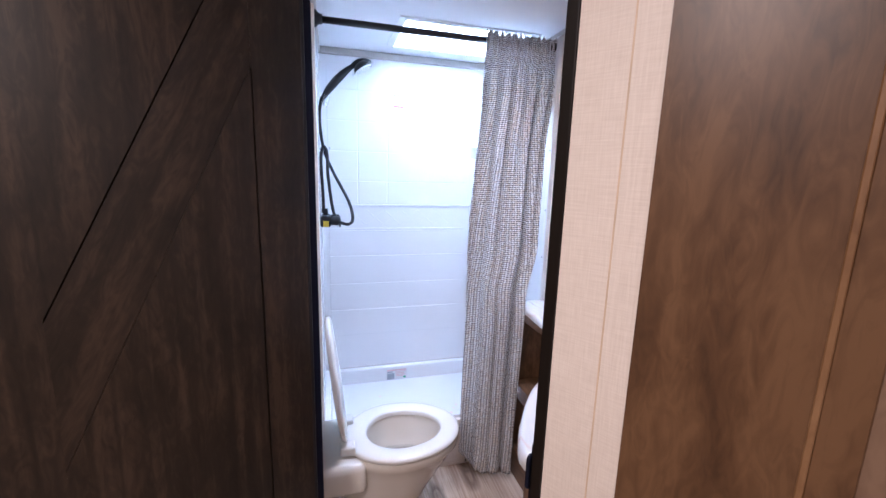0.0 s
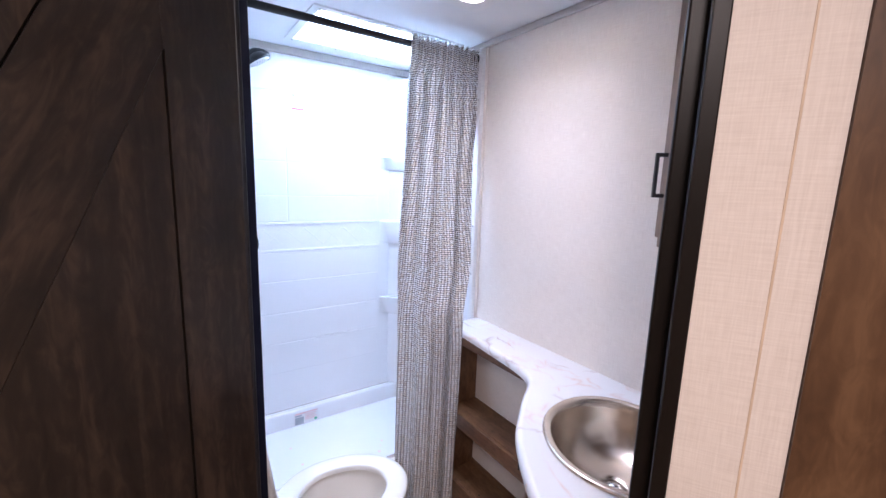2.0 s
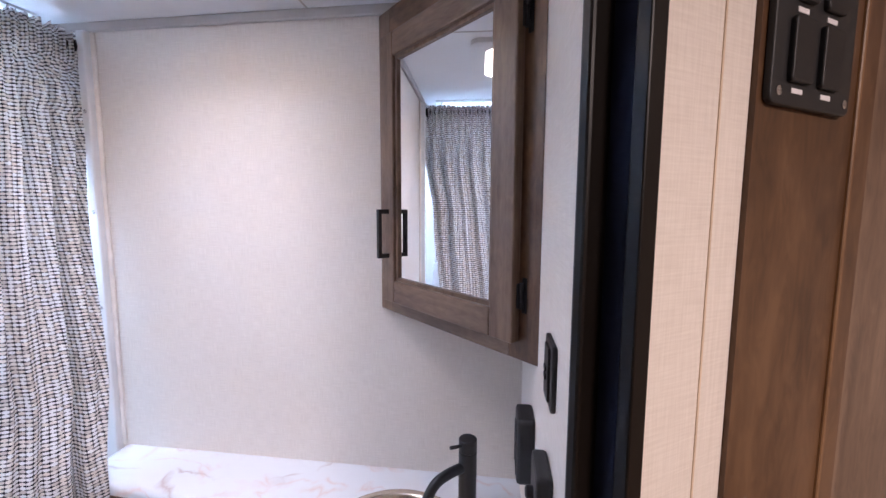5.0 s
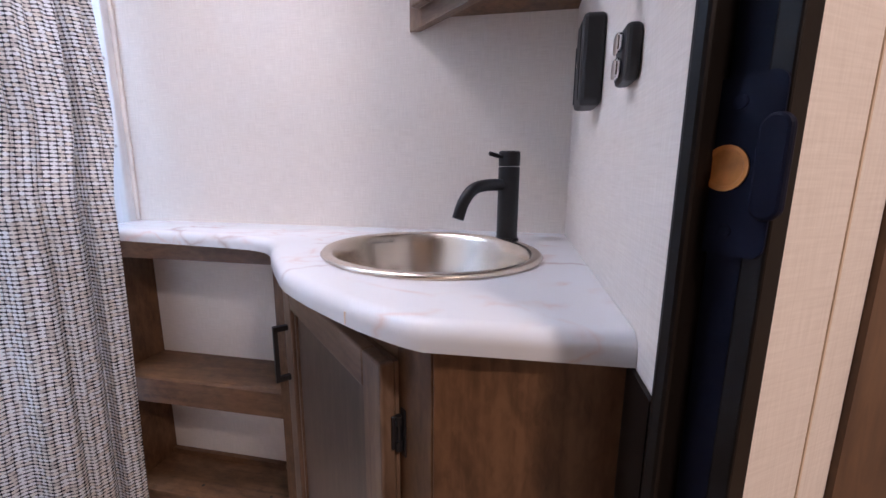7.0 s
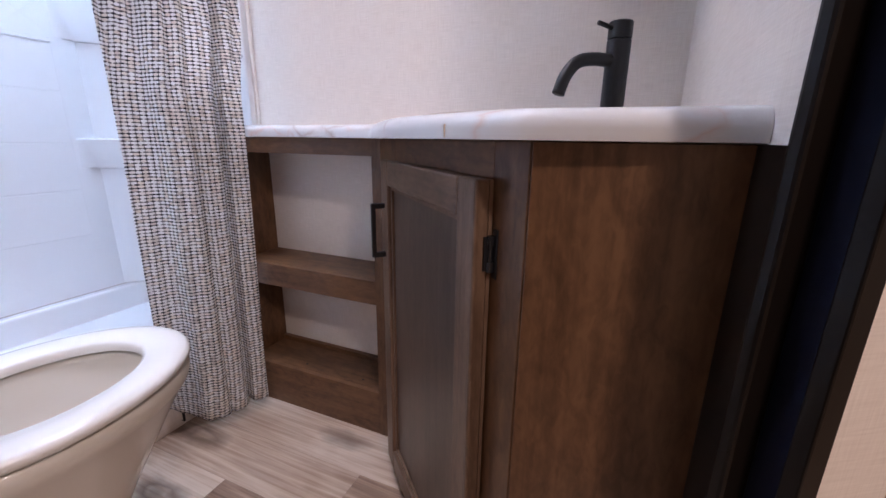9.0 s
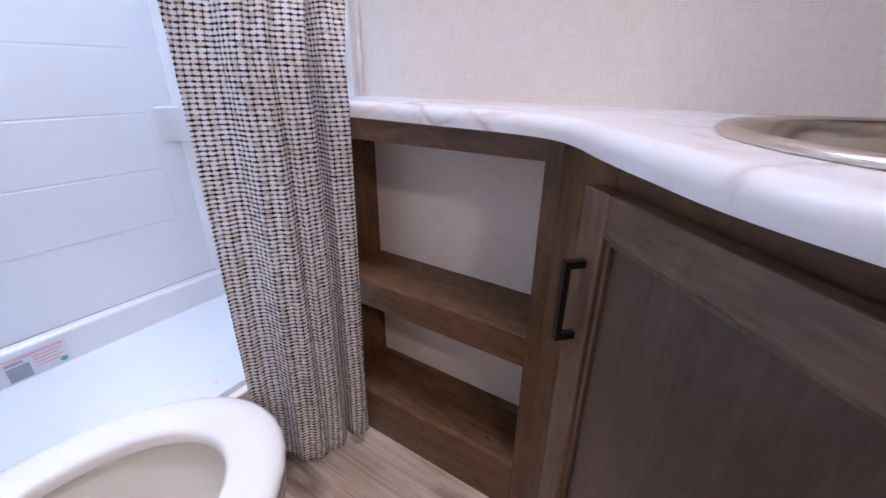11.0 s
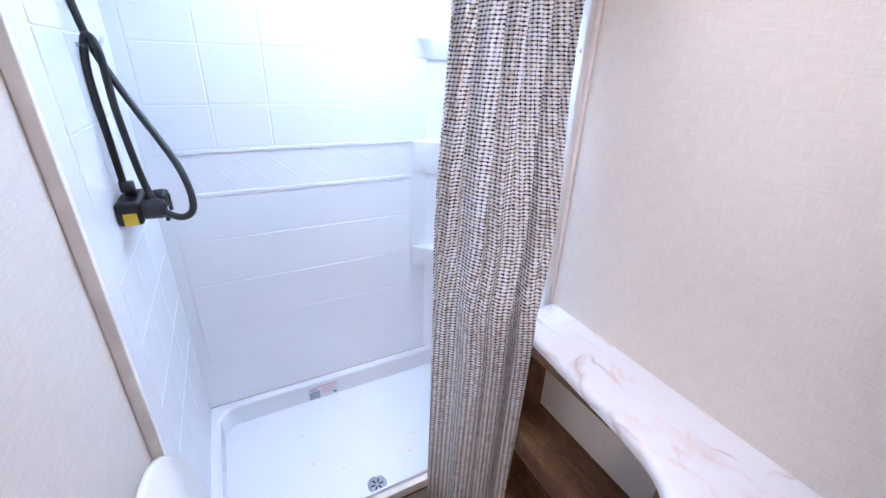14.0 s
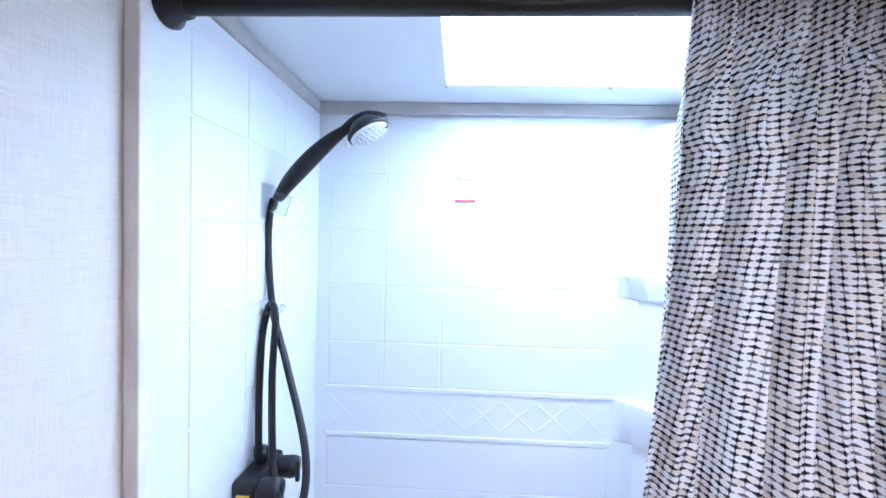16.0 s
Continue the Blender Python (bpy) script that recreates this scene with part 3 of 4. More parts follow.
bmesh.ops.bevel(bm, geom=[e for e in bm.edges if all(v.co.z > 0.27 and abs(v.co.x - 0.4775) < 0.478 and 1.703 < v.co.y < 2.2635 for v in e.verts)], offset=0.009, segments=3, affect="EDGES", profile=0.5)
part("rim", bm, ACRYLIC, pan, "rounded white pan rim")
part("step_front", boxes((-0.05, 0.83, 1.696, 1.712, 0.0, 0.235)), TAN, pan, "beige platform front")
part("step_cap", boxes((-0.05, 0.80, 1.674, 1.6955, 0.225, 0.262), bevel=0.002), TAN, pan, "tan edge strip under the rim")
ap = part("access_panel", boxes((0.50, 0.64, 1.690, 1.696, 0.02, 0.2)), LINEN, pan, "beige access panel")
part("panel_border", boxes((0.495, 0.5, 1.686, 1.696, 0.015, 0.205), (0.64, 0.645, 1.686, 1.696, 0.015, 0.205), (0.5, 0.64, 1.686, 1.696, 0.2, 0.205)), BLACK, ap, "black border")
dr = part("drain", ring([(p[0], p[1]) for p in rounded(0.066, 0.066, 0.0328, 6)], [(p[0], p[1]) for p in rounded(0.054, 0.054, 0.0268, 6)], 0.0002, 0.0018), CHROME, pan, "chrome drain ring", True)
dr.location = (0.460, 1.780, PANZ)
part("strainer", lathe([(0.0268, 0), (0.0268, 0.0008), (0.0, 0.0011)], 24), GREYPRINT, dr, "dark strainer plate")
for k in range(6):
    o = part("slot", boxes((0.007, 0.022, -0.0025, 0.0025, 0.0008, 0.0016)), BLACK, dr, "dark drain slot")
    o.matrix_local = pose(0, 0, 0, 0, 0, 60 * k)

sur = thing("shower_surround", "white moulded shower surround with tile relief and corner shelves", "shower surround", pose(0, 0, 0))
part("back_panel", boxes((-0.03, 1.0, 2.293, 2.304, 0.262, 2.022)), ACRYLIC, sur, "glossy white back panel")
part("left_panel", boxes((-0.0495, -0.03, 1.672, 2.293, 0.262, 2.022)), ACRYLIC, sur, "glossy white side panel")
part("right_panel", boxes((0.99, 0.9995, 1.68, 2.293, 0.262, 2.022)), ACRYLIC, sur, "glossy white side panel")
rows_up = [(1.258, 1.381), (1.385, 1.541), (1.545, 1.699), (1.703, 1.855), (1.859, 1.985)]
rows_low = [(0.485, 0.641), (0.645, 0.798), (0.802, 0.961), (0.965, 1.106)]


def relief(x0, x1, z0, z1):
    bm = boxes((-(x1 - x0) / 2, (x1 - x0) / 2, -0.0013, 0.0, -(z1 - z0) / 2, (z1 - z0) / 2))
    bmesh.ops.bevel(bm, geom=[e for e in bm.edges if abs(e.verts[0].co.y + 0.0013) < 1e-5 and abs(e.verts[1].co.y + 0.0013) < 1e-5], offset=0.0011, segments=1, affect="EDGES")
    return bm


cols = [(0.006, 0.163), (0.167, 0.326), (0.330, 0.802)]
for z0, z1 in rows_up:
    for x0, x1 in cols:
        o = part("tile", relief(x0, x1, z0, z1), ACRYLIC, sur)
        o.location = ((x0 + x1) / 2, 2.293, (z0 + z1) / 2)
for z0, z1 in rows_low:
    o = part("tile", relief(0.006, 0.802, z0, z1), ACRYLIC, sur)
    o.location = (0.404, 2.293, (z0 + z1) / 2)
for z0, z1 in rows_up + rows_low:
    for y0, y1 in ((1.75, 1.905), (1.911, 2.065), (2.071, 2.235)):
        o = part("tile", relief(y0, y1, z0, z1), ACRYLIC, sur)
        o.matrix_local = pose(-0.03, (y0 + y1) / 2, (z0 + z1) / 2, 0, 0, 90)
# decorated band: two beads and a lattice of ridges
part("bead", boxes((0.004, 0.806, 2.289, 2.293, 1.243, 1.255), bevel=0.0013, seg=2), ACRYLIC, sur)
part("bead", boxes((0.004, 0.806, 2.289, 2.293, 1.109, 1.121), bevel=0.0013, seg=2), ACRYLIC, sur)
for i in range(8):
    for sgn in (1, -1):
        xa = 0.040 + 0.098 * i
        bm = boxes((-0.062, 0.062, -0.0008, 0.0, -0.003, 0.003), bevel=0.0004)
        o = part("lattice_ridge", bm, ACRYLIC, sur)
        o.matrix_local = pose(xa + 0.02, 2.293, 1.182, 0, sgn * 42, 0)
# corner column with shelves
for zt, zb in ((1.598, 1.525), (1.251, 1.122), (0.816, 0.712)):
    prof = [(0.814, 2.293)] + [(p.x, p.y) for p in spline([(0.818, 2.286, 0), (0.848, 2.252, 0), (0.905, 2.20, 0), (0.958, 2.152, 0), (0.989, 2.124, 0)], 3)] + [(0.99, 2.293)]
    bm = prism(prof, zb, zt, 0.006, 2)
    for v in bm.verts:
        if v.co.z < (zt + zb) / 2 and v.co.y < 2.292 and v.co.x < 0.989:
            k = 0.25
            v.co.x += (0.99 - v.co.x) * k
            v.co.y += (2.293 - v.co.y) * k
    cs = part("corner_shelf", bm, ACRYLIC, sur, "white moulded corner shelf", True)
    cs.data.set_sharp_from_angle(angle=radians(50))
part("caulk_line", boxes((-0.03, 0.985, 2.2905, 2.293, 0.2762, 0.2795)), GREYTRIM, sur, "thin grey seam above the pan")
part("corner_column", prism([(0.87, 2.293), (0.99, 2.175), (0.99, 2.293)], 0.28, 2.0), ACRYLIC, sur, "angled white corner column")
part("front_flange", boxes((0.975, 0.9995, 1.655, 1.68, 0.25, 2.03), bevel=0.004, seg=2), PLASTIC, sur, "white flange strip with screws")
for z in (1.06, 1.28, 1.55, 1.82):
    o = part("screw", lathe([(0.005, 0), (0.005, 0.002), (0.002, 0.003)], 10), CHROME, sur)
    o.matrix_local = pose(0.975, 1.667, z, 0, -90, 0)
solid("trim_shower_right", boxes((0.992, 0.9998, 1.643, 1.655, 0.86, 2.03), bevel=0.002), TAN, "beige edge strip beside the shower", "trim", kind="structure")
solid("trim_shower_left", boxes((-0.0498, -0.0285, 1.653, 1.6718, 0.0, 2.022), bevel=0.002, seg=2), TAN, "beige edge strip beside the shower", "trim", kind="structure")

# faint pink marks on the pan floor
for mx_, my_, mr_ in ((0.660, 1.925, 0.0075), (0.614, 1.857, 0.010), (0.263, 2.095, 0.008), (0.375, 1.893, 0.006), (0.281, 1.955, 0.009), (0.637, 1.895, 0.005)):
    o = part("pink_mark", prism([(mr_ * (0.75 + 0.35 * math.sin(2.3 * k + 40 * mx_)) * math.cos(k * math.pi / 5), 0.8 * mr_ * (0.75 + 0.35 * math.cos(1.7 * k)) * math.sin(k * math.pi / 5)) for k in range(10)], 0, 0.0004), FAINTPINK, pan, "faint pink mark")
    o.location = (mx_, my_, PANZ)

# stickers on the shower walls
lb = thing("warning_label", "small pink and grey printed label on the pan's back rim", "label", pose(0.384, 2.2626, 0.222, 90, 0, 0) @ Matrix.Diagonal((1.16, 1.05, 1, 1)))
part("paper", boxes((-0.055, 0.055, -0.033, 0.033, 0, 0.0006)), PAPER, lb)
part("title_bar", boxes((-0.05, 0.05, 0.023, 0.030, 0.0006, 0.001)), PINK, lb, "pink title bar")
part("title_bar", boxes((-0.05, -0.02, 0.012, 0.020, 0.0006, 0.001)), GREYPRINT, lb)
for i in range(4):
    part("text_bar", boxes((-0.005, 0.045 - 0.008 * (i % 2), 0.014 - 0.009 * i, 0.018 - 0.009 * i, 0.0006, 0.001)), PINK, lb)
part("stamp", boxes((-0.05, -0.012, -0.030, 0.008, 0.0006, 0.001)), GREYPRINT, lb, "grey square stamp")
part("mark", lathe([(0.007, 0.0006), (0.007, 0.001)], 14), GREEN, lb, "round green mark").location = (0.042, -0.02, 0)
l2 = thing("red_sticker", "tiny red and white sticker high on the shower wall", "label", pose(0.385, 2.2896, 1.790, 90, 0, 0))
part("paper", boxes((-0.03, 0.03, -0.006, 0.006, 0, 0.0006)), PAPER, l2)
part("red_bar", boxes((-0.028, 0.028, -0.005, 0.001, 0.0006, 0.001)), RED, l2)
part("text_bar", boxes((-0.026, -0.012, 0.055, 0.062, 0, 0.001)), GREYPRINT, l2)
part("text_bar", boxes((-0.008, 0.012, 0.056, 0.060, 0, 0.001)), GREYPRINT, l2)

# rod and curtain
rod = thing("curtain_rod", "black metal shower curtain rod between two walls", "curtain rod", pose(0, 0, 0))
part("bar", tube([(-0.02, 1.700, 1.987), (0.985, 1.702, 1.990)], 0.0125, 20), BLACK, rod, "black steel bar", True)
for x, s in ((-0.03, 1), (0.984, -1)):
    o = part("flange", lathe([(0.03, 0), (0.03, 0.006), (0.02, 0.016), (0.017, 0.03)], 24), BLACK, rod, "round black flange", True)
    o.matrix_local = pose(x, 1.701, 1.9885, 0, 90 * s, 0)


def curtain():
    bm = bmesh.new()
    uv = bm.loops.layers.uv.new("UVMap")
    NU, NV = 300, 100
    rng = random.Random(4)
    ph = [rng.uniform(0, 6.28) for _ in range(8)]

    def key(v, stops):
        for (a, p), (b, q) in zip(stops, stops[1:]):
            if v <= b:
                t = (v - a) / (b - a)
                t = t * t * (3 - 2 * t)
                return p[0] + (q[0] - p[0]) * t, p[1] + (q[1] - p[1]) * t
        return stops[-1][1]

    grid, us = [], []
    for j in range(NV + 1):
        v = j / NV
        z = 2.018 - v * 1.98
        lx, ly = key(v, [(0, (0.652, 1.702)), (0.12, (0.645, 1.702)), (0.45, (0.602, 1.668)), (1, (0.590, 1.650))])
        rx, ry = key(v, [(0, (0.982, 1.702)), (0.1, (0.978, 1.694)), (0.26, (0.934, 1.655)), (0.45, (0.900, 1.595)), (0.56, (0.838, 1.542)), (1, (0.82, 1.548))])
        row = []
        dx, dy = rx - lx, ry - ly
        ln = math.hypot(dx, dy)
        nx, ny = dy / ln, -dx / ln
        for i in range(NU + 1):
            u = i / NU
            fan = max(0.0, 1 - v * 1.6)
            w = u + 0.03 * math.sin(4 * v + ph[0]) * u * (1 - u)
            step = min(1, max(0, (w - 0.22) / 0.10))
            step = step * step * (3 - 2 * step)
            f = -0.55 + 1.0 * step + 0.45 * math.sin(math.pi * min(1, max(0, (w - 0.30) / 0.46)))
            f -= 1.0 * math.exp(-((w - 0.80) / 0.028) ** 2) + 0.45 * math.exp(-((w - 0.52 - 0.05 * v) / 0.03) ** 2)
            f += 0.06 * math.sin(2 * math.pi * 8.3 * w + ph[3] + 2 * v)
            g = 0.75 * math.sin(2 * math.pi * 5.6 * w + ph[2]) + 0.45 * math.sin(2 * math.pi * 11.3 * w + ph[4])
            ruff = (0.0075 * math.sin(2 * math.pi * 19 * u + ph[5]) + 0.006 * math.sin(2 * math.pi * 31 * u + 11 * v + ph[6])) * max(0.0, 1 - max(0.0, v - 0.045) * 16)
            d = f * 0.040 * min(1, v * 2.2) + g * 0.036 * fan * min(1, v * 9) + 0.004
            pocket = max(0.0, 1 - max(0.0, v - 0.03) * 22)
            d = d * (1 - pocket) + 0.0185 * pocket + ruff
            drop = 0.055 * max(0.0, 1 - u * 4.2) if v > 0.9 else 0.0
            crimp = (0.005 * math.sin(2 * math.pi * 31 * u) + 0.004 * math.sin(97 * u)) if j == 0 else 0.0
            row.append(bm.verts.new((lx + dx * u + nx * d, ly + dy * u + ny * d, z + crimp + drop * (v - 0.9) * 10)))
        grid.append(row)
    # cloth width measured along each row, so that the weave keeps one size
    for r in grid:
        w, line = 0.0, [0.0]
        for p, q in zip(r, r[1:]):
            w += (q.co - p.co).length
            line.append(w)
        us.append([x - w / 2 for x in line])
    for j in range(NV):
        for i in range(NU):
            f = bm.faces.new((grid[j][i], grid[j + 1][i], grid[j + 1][i + 1], grid[j][i + 1]))
            f.smooth = True
            for l, (a, b) in zip(f.loops, ((i, j), (i, j + 1), (i + 1, j + 1), (i + 1, j))):
                k = 1.35 if j < 4 else 1.0
                l[uv].uv = (us[b][a] * k, b / NV * 1.98)
    me = bpy.data.meshes.new("shower_curtain")
    bm.to_mesh(me)
    bm.free()
    me.materials.append(TWEED)
    ob = new("shower_curtain", me)
    so = ob.modifiers.new("thickness", "SOLIDIFY")
    so.thickness = 0.0012
    return ob


tagged(curtain(), "black, cream and tan tweed shower curtain gathered on a black rod", "shower curtain")

# shower mixer, hose and head
VX = -0.03
mx = thing("shower_mixer", "black shower mixer valve with two lever knobs and yellow tag", "shower mixer", pose(VX, 1.926, 1.209))
part("body", boxes((0, 0.045, -0.062, 0.062, -0.028, 0.022), bevel=0.008, seg=3), BLACK, mx, "black mixer body")
for y in (-0.042, 0.035):
    k = part("knob", lathe([(0.018, 0), (0.02, 0.004), (0.022, 0.03), (0.019, 0.04)], 20), BLACKPLASTIC, mx, "black lever knob", True)
    k.matrix_local = pose(0.045, y, 0.0, 0, 90, 0)
    part("lever", boxes((-0.012, 0.03, -0.005, 0.005, 0.036, 0.044), bevel=0.002), BLACKPLASTIC, k)
part("hose_outlet", tube([(0.022, 0.01, 0.02), (0.022, 0.01, 0.05)], 0.012, 14), BLACK, mx, "black hose outlet", True)
part("tag", boxes((0.012, 0.036, -0.0645, -0.062, -0.026, 0.0)), YELLOW, mx, "yellow tag")
hs = thing("shower_hose", "coiled black shower hose looped over a clear hook", "shower hose", pose(0, 0, 0))
loop = [(a + 0.012, b - 0.058, c - 0.047) for a, b, c in [(-0.027, 1.995, 1.285), (-0.03, 2.0, 1.40), (-0.035, 2.02, 1.52), (-0.025, 2.03, 1.585), (-0.008, 2.02, 1.56), (-0.004, 2.0, 1.44), (0.02, 1.96, 1.28), (0.065, 1.905, 1.245), (0.098, 1.905, 1.262), (0.085, 1.945, 1.34), (0.02, 2.01, 1.47), (-0.02, 2.035, 1.57), (-0.036, 2.045, 1.68), (-0.034, 2.042, 1.76), (-0.022, 2.04, 1.803)]]
part("tube", tube(spline(loop, 9), 0.0072, 12), BLACK, hs, "black hose", True)
for p, q in ((loop[0], loop[1]), (loop[-1], loop[-2])):
    d = (Vector(q) - Vector(p)).normalized() * 0.022
    part("nut", tube([Vector(p), Vector(p) + d], 0.0098, 8), BLACK, hs, "black hose nut")
hd = thing("hand_shower", "black hand shower with white nozzle face in a wall holder", "shower head", pose(0, 0, 0))
body_pts = spline([(-0.008, 1.986, 1.755), (0.022, 1.992, 1.80), (0.068, 2.002, 1.855), (0.115, 2.012, 1.9), (0.162, 2.022, 1.928), (0.212, 2.030, 1.932)], 7)
nrad = len(body_pts)
rads = [0.010 + 0.008 * math.sin(math.pi * min(1, i / (nrad * 0.62))) ** 1.0 if i < nrad * 0.62 else 0.011 + 0.010 * math.sin(math.pi * (i - nrad * 0.62) / (nrad * 0.38) * 0.95) for i in range(nrad)]
part("handle", tube(body_pts, rads, 16), BLACK, hd, "black curved handle", True)
hdm = Matrix.Translation((0.170, 2.020, 1.909)) @ Vector((0.50, -0.07, -0.86)).to_track_quat("Z", "Y").to_matrix().to_4x4()
o = part("head", lathe([(0.006, -0.028), (0.027, -0.020), (0.045, -0.002), (0.048, 0.005), (0.044, 0.009)], 32), BLACK, hd, "round black head", True)
o.matrix_local = hdm
o = part("nozzle_face", lathe([(0.043, 0.008), (0.042, 0.0115), (0.012, 0.0125), (0.0, 0.0125)], 32), PLASTIC, hd, "white nozzle plate", True)
o.matrix_local = hdm
for rr, cnt in ((0.012, 6), (0.022, 12), (0.032, 18)):
    for k in range(cnt):
        a = 2 * math.pi * k / cnt
        n = part("nozzle", lathe([(0.0016, 0.012), (0.0012, 0.0145)], 6), GREYPRINT, o)
        n.location = (rr * math.cos(a), rr * math.sin(a), 0)
part("lever", boxes((0.126, 0.134, 2.004, 2.019, 1.868, 1.888), bevel=0.002), PLASTIC, hd, "small white spray lever")
hh = thing("shower_holder", "clear plastic wall bracket holding the hand shower", "bracket", pose(-0.03, 1.988, 1.752))
part("plate", boxes((0, 0.004, -0.03, 0.03, -0.035, 0.035), bevel=0.0015), CLEAR, hh, "clear back plate")
part("cup", tube([(0.022, 0, -0.028), (0.036, 0, 0.015)], 0.017, 16, False), CLEAR, hh, "clear cup", True)
hk2 = thing("hose_hook", "small clear plastic hose hook on the shower wall", "hook", pose(-0.03, 1.966, 1.532))
part("peg", tube(spline([(0, 0, -0.01), (0.02, 0, -0.012), (0.04, 0, -0.006), (0.048, 0, 0.006)], 5), 0.005, 10), CLEAR, hk2, "clear peg", True)

# ---------------------------------------------------------------- vanity
front = [(1.0, 1.652), (0.842, 1.652), (0.834, 1.50), (0.815, 1.29), (0.804, 1.195), (0.792, 1.140), (0.771, 1.100), (0.735, 1.066), (0.68, 1.029), (0.61, 0.975), (0.545, 0.921), (0.493, 0.859), (0.455, 0.805), (0.424, 0.757), (0.399, 0.708), (0.389, 0.680), (0.396, 0.4925), (1.0, 0.4925)]
front = front[:1] + [(p.x, p.y) for p in spline([(x, y, 0) for x, y in front[1:16]], 4)] + front[16:]
ctop = prism(front, 0.830, 0.859)
bmesh.ops.bevel(ctop, geom=[e for e in ctop.edges if e.verts[0].co.z > 0.85 and e.verts[1].co.z > 0.85 and not (e.verts[0].co.x > 0.99 and e.verts[1].co.x > 0.99) and not (e.verts[0].co.y < 0.52 and e.verts[1].co.y < 0.52)], offset=0.018, segments=5, affect="EDGES", profile=0.5)
ct = thing("countertop", "white marble-look countertop with pinkish veins and curved edge", "countertop", pose(0, 0, 0))
counter = part("slab", ctop, MARBLE, ct, "white marble-look laminate slab")
seam = part("edge_seam", boxes((-0.0006, 0.0006, -0.001, 0.0012, 0.832, 0.846)), LINEN_EDGE, ct, "fine seam in the edge band")
seam.matrix_local = along(0.437, 0.778, -0.31, -0.49)

BASIN = pose(0.725, 0.748, 0.859, 0, 0, 43)
cut = lathe([(0.210, -0.2), (0.210, 0.1)], 48, 0.905, 0.82)
cutter = link("cutter", cut, MARBLE)
cutter.matrix_world = BASIN
bo = counter.modifiers.new("cut", "BOOLEAN")
bo.operation, bo.object, bo.solver = "DIFFERENCE", cutter, "EXACT"
bpy.context.view_layer.update()
dg = bpy.context.evaluated_depsgraph_get()
cutmesh = bpy.data.meshes.new_from_object(counter.evaluated_get(dg))
counter.modifiers.clear()
counter.data = cutmesh
for p in cutmesh.polygons:
    p.use_smooth = True
cutmesh.set_sharp_from_angle(angle=radians(30))
bpy.data.objects.remove(cutter)
sink = thing("sink", "oval brushed nickel drop-in sink in the marble counter", "sink", BASIN)
prof = [(0.220, 0.0), (0.222, 0.003), (0.218, 0.006), (0.205, 0.006), (0.199, 0.002), (0.194, -0.015), (0.184, -0.05), (0.160, -0.09), (0.12, -0.118), (0.06, -0.13), (0.022, -0.133)]
bm = lathe(prof, 56, 0.905, 0.82)
bmesh.ops.delete(bm, geom=[f for f in bm.faces if len(f.verts) > 4], context="FACES")
b_ob = part("bowl", bm, NICKEL, sink, "brushed nickel bowl", True)
so = b_ob.modifiers.new("thickness", "SOLIDIFY")
so.thickness, so.offset = 0.0015, 1
part("drain", lathe([(0.03, -0.136), (0.03, -0.1305), (0.02, -0.1295), (0.012, -0.118), (0.0, -0.116)], 24), CHROME, sink, "chrome drain plug", True)
part("tailpiece", lathe([(0.02, -0.25), (0.02, -0.137)], 16), PLASTIC, sink)

fc = thing("faucet", "matte black single-hole faucet with curved spout", "faucet", pose(0.874, 0.620, 0.86, 0, 0, 133))
part("body", lathe([(0.024, 0), (0.024, 0.006), (0.021, 0.007), (0.021, 0.146), (0.0195, 0.1475)], 28), BLACK, fc, "black cylindrical body", False)
part("cap", lathe([(0.0195, 0.1485), (0.021, 0.15), (0.021, 0.176), (0.019, 0.178)], 28), BLACK, fc, "black turning cap")
part("spout", tube(spline([(0.01, 0, 0.112), (0.055, 0, 0.112), (0.088, 0, 0.104), (0.11, 0, 0.08), (0.122, 0, 0.05)], 7), 0.0115, 16), BLACK, fc, "black curved spout", True)
part("lever", tube([(0.015, 0, 0.165), (0.05, 0, 0.172)], 0.004, 10), BLACK, fc, "thin pin lever", True)

# open shelf unit
FX = 0.845
shf = thing("shelf_unit", "brown stained open shelf unit under the counter", "shelf unit", pose(0, 0, 0))
part("top_rail", boxes((FX, FX + 0.018, 1.14, 1.623, 0.788, 0.829)), WALNUT_H, shf, "brown top rail")
part("stile", boxes((FX, FX + 0.018, 1.623, 1.65, 0.0, 0.829)), WALNUT, shf)
part("stile", boxes((FX, FX + 0.018, 1.11, 1.14, 0.0, 0.829)), WALNUT, shf)
part("side_panel", boxes((FX + 0.018, 0.9998, 1.623, 1.64, 0.0, 0.829)), WALNUT, shf)
part("side_panel", boxes((FX + 0.018, 0.9998, 1.125, 1.14, 0.0, 0.829)), WALNUT, shf)
part("shelf", boxes((FX + 0.018, 0.9998, 1.14, 1.623, 0.457, 0.469)), WALNUT_H, shf, "brown shelf board")
part("shelf_rail", boxes((FX, FX + 0.018, 1.14, 1.623, 0.403, 0.469), bevel=0.001), WALNUT_H, shf, "brown front rail")
part("shelf", boxes((FX + 0.018, 0.9998, 1.14, 1.623, 0.123, 0.135)), WALNUT_H, shf, "brown bottom shelf board")
part("base_rail", boxes((FX, FX + 0.018, 1.14, 1.623, 0.0, 0.135), bevel=0.001), WALNUT_H, shf, "brown base board")
part("back_cleat", boxes((0.985, 0.9998, 1.14, 1.623, 0.135, 0.150)), WALNUT_H, shf, "dark back cleat")
for y in (1.22, 1.43):
    o = part("screw_hole", lathe([(0.004, 0), (0.004, 0.0006)], 10), BLACK, shf, "dark screw hole")
    o.location = (0.885, y, 0.135)

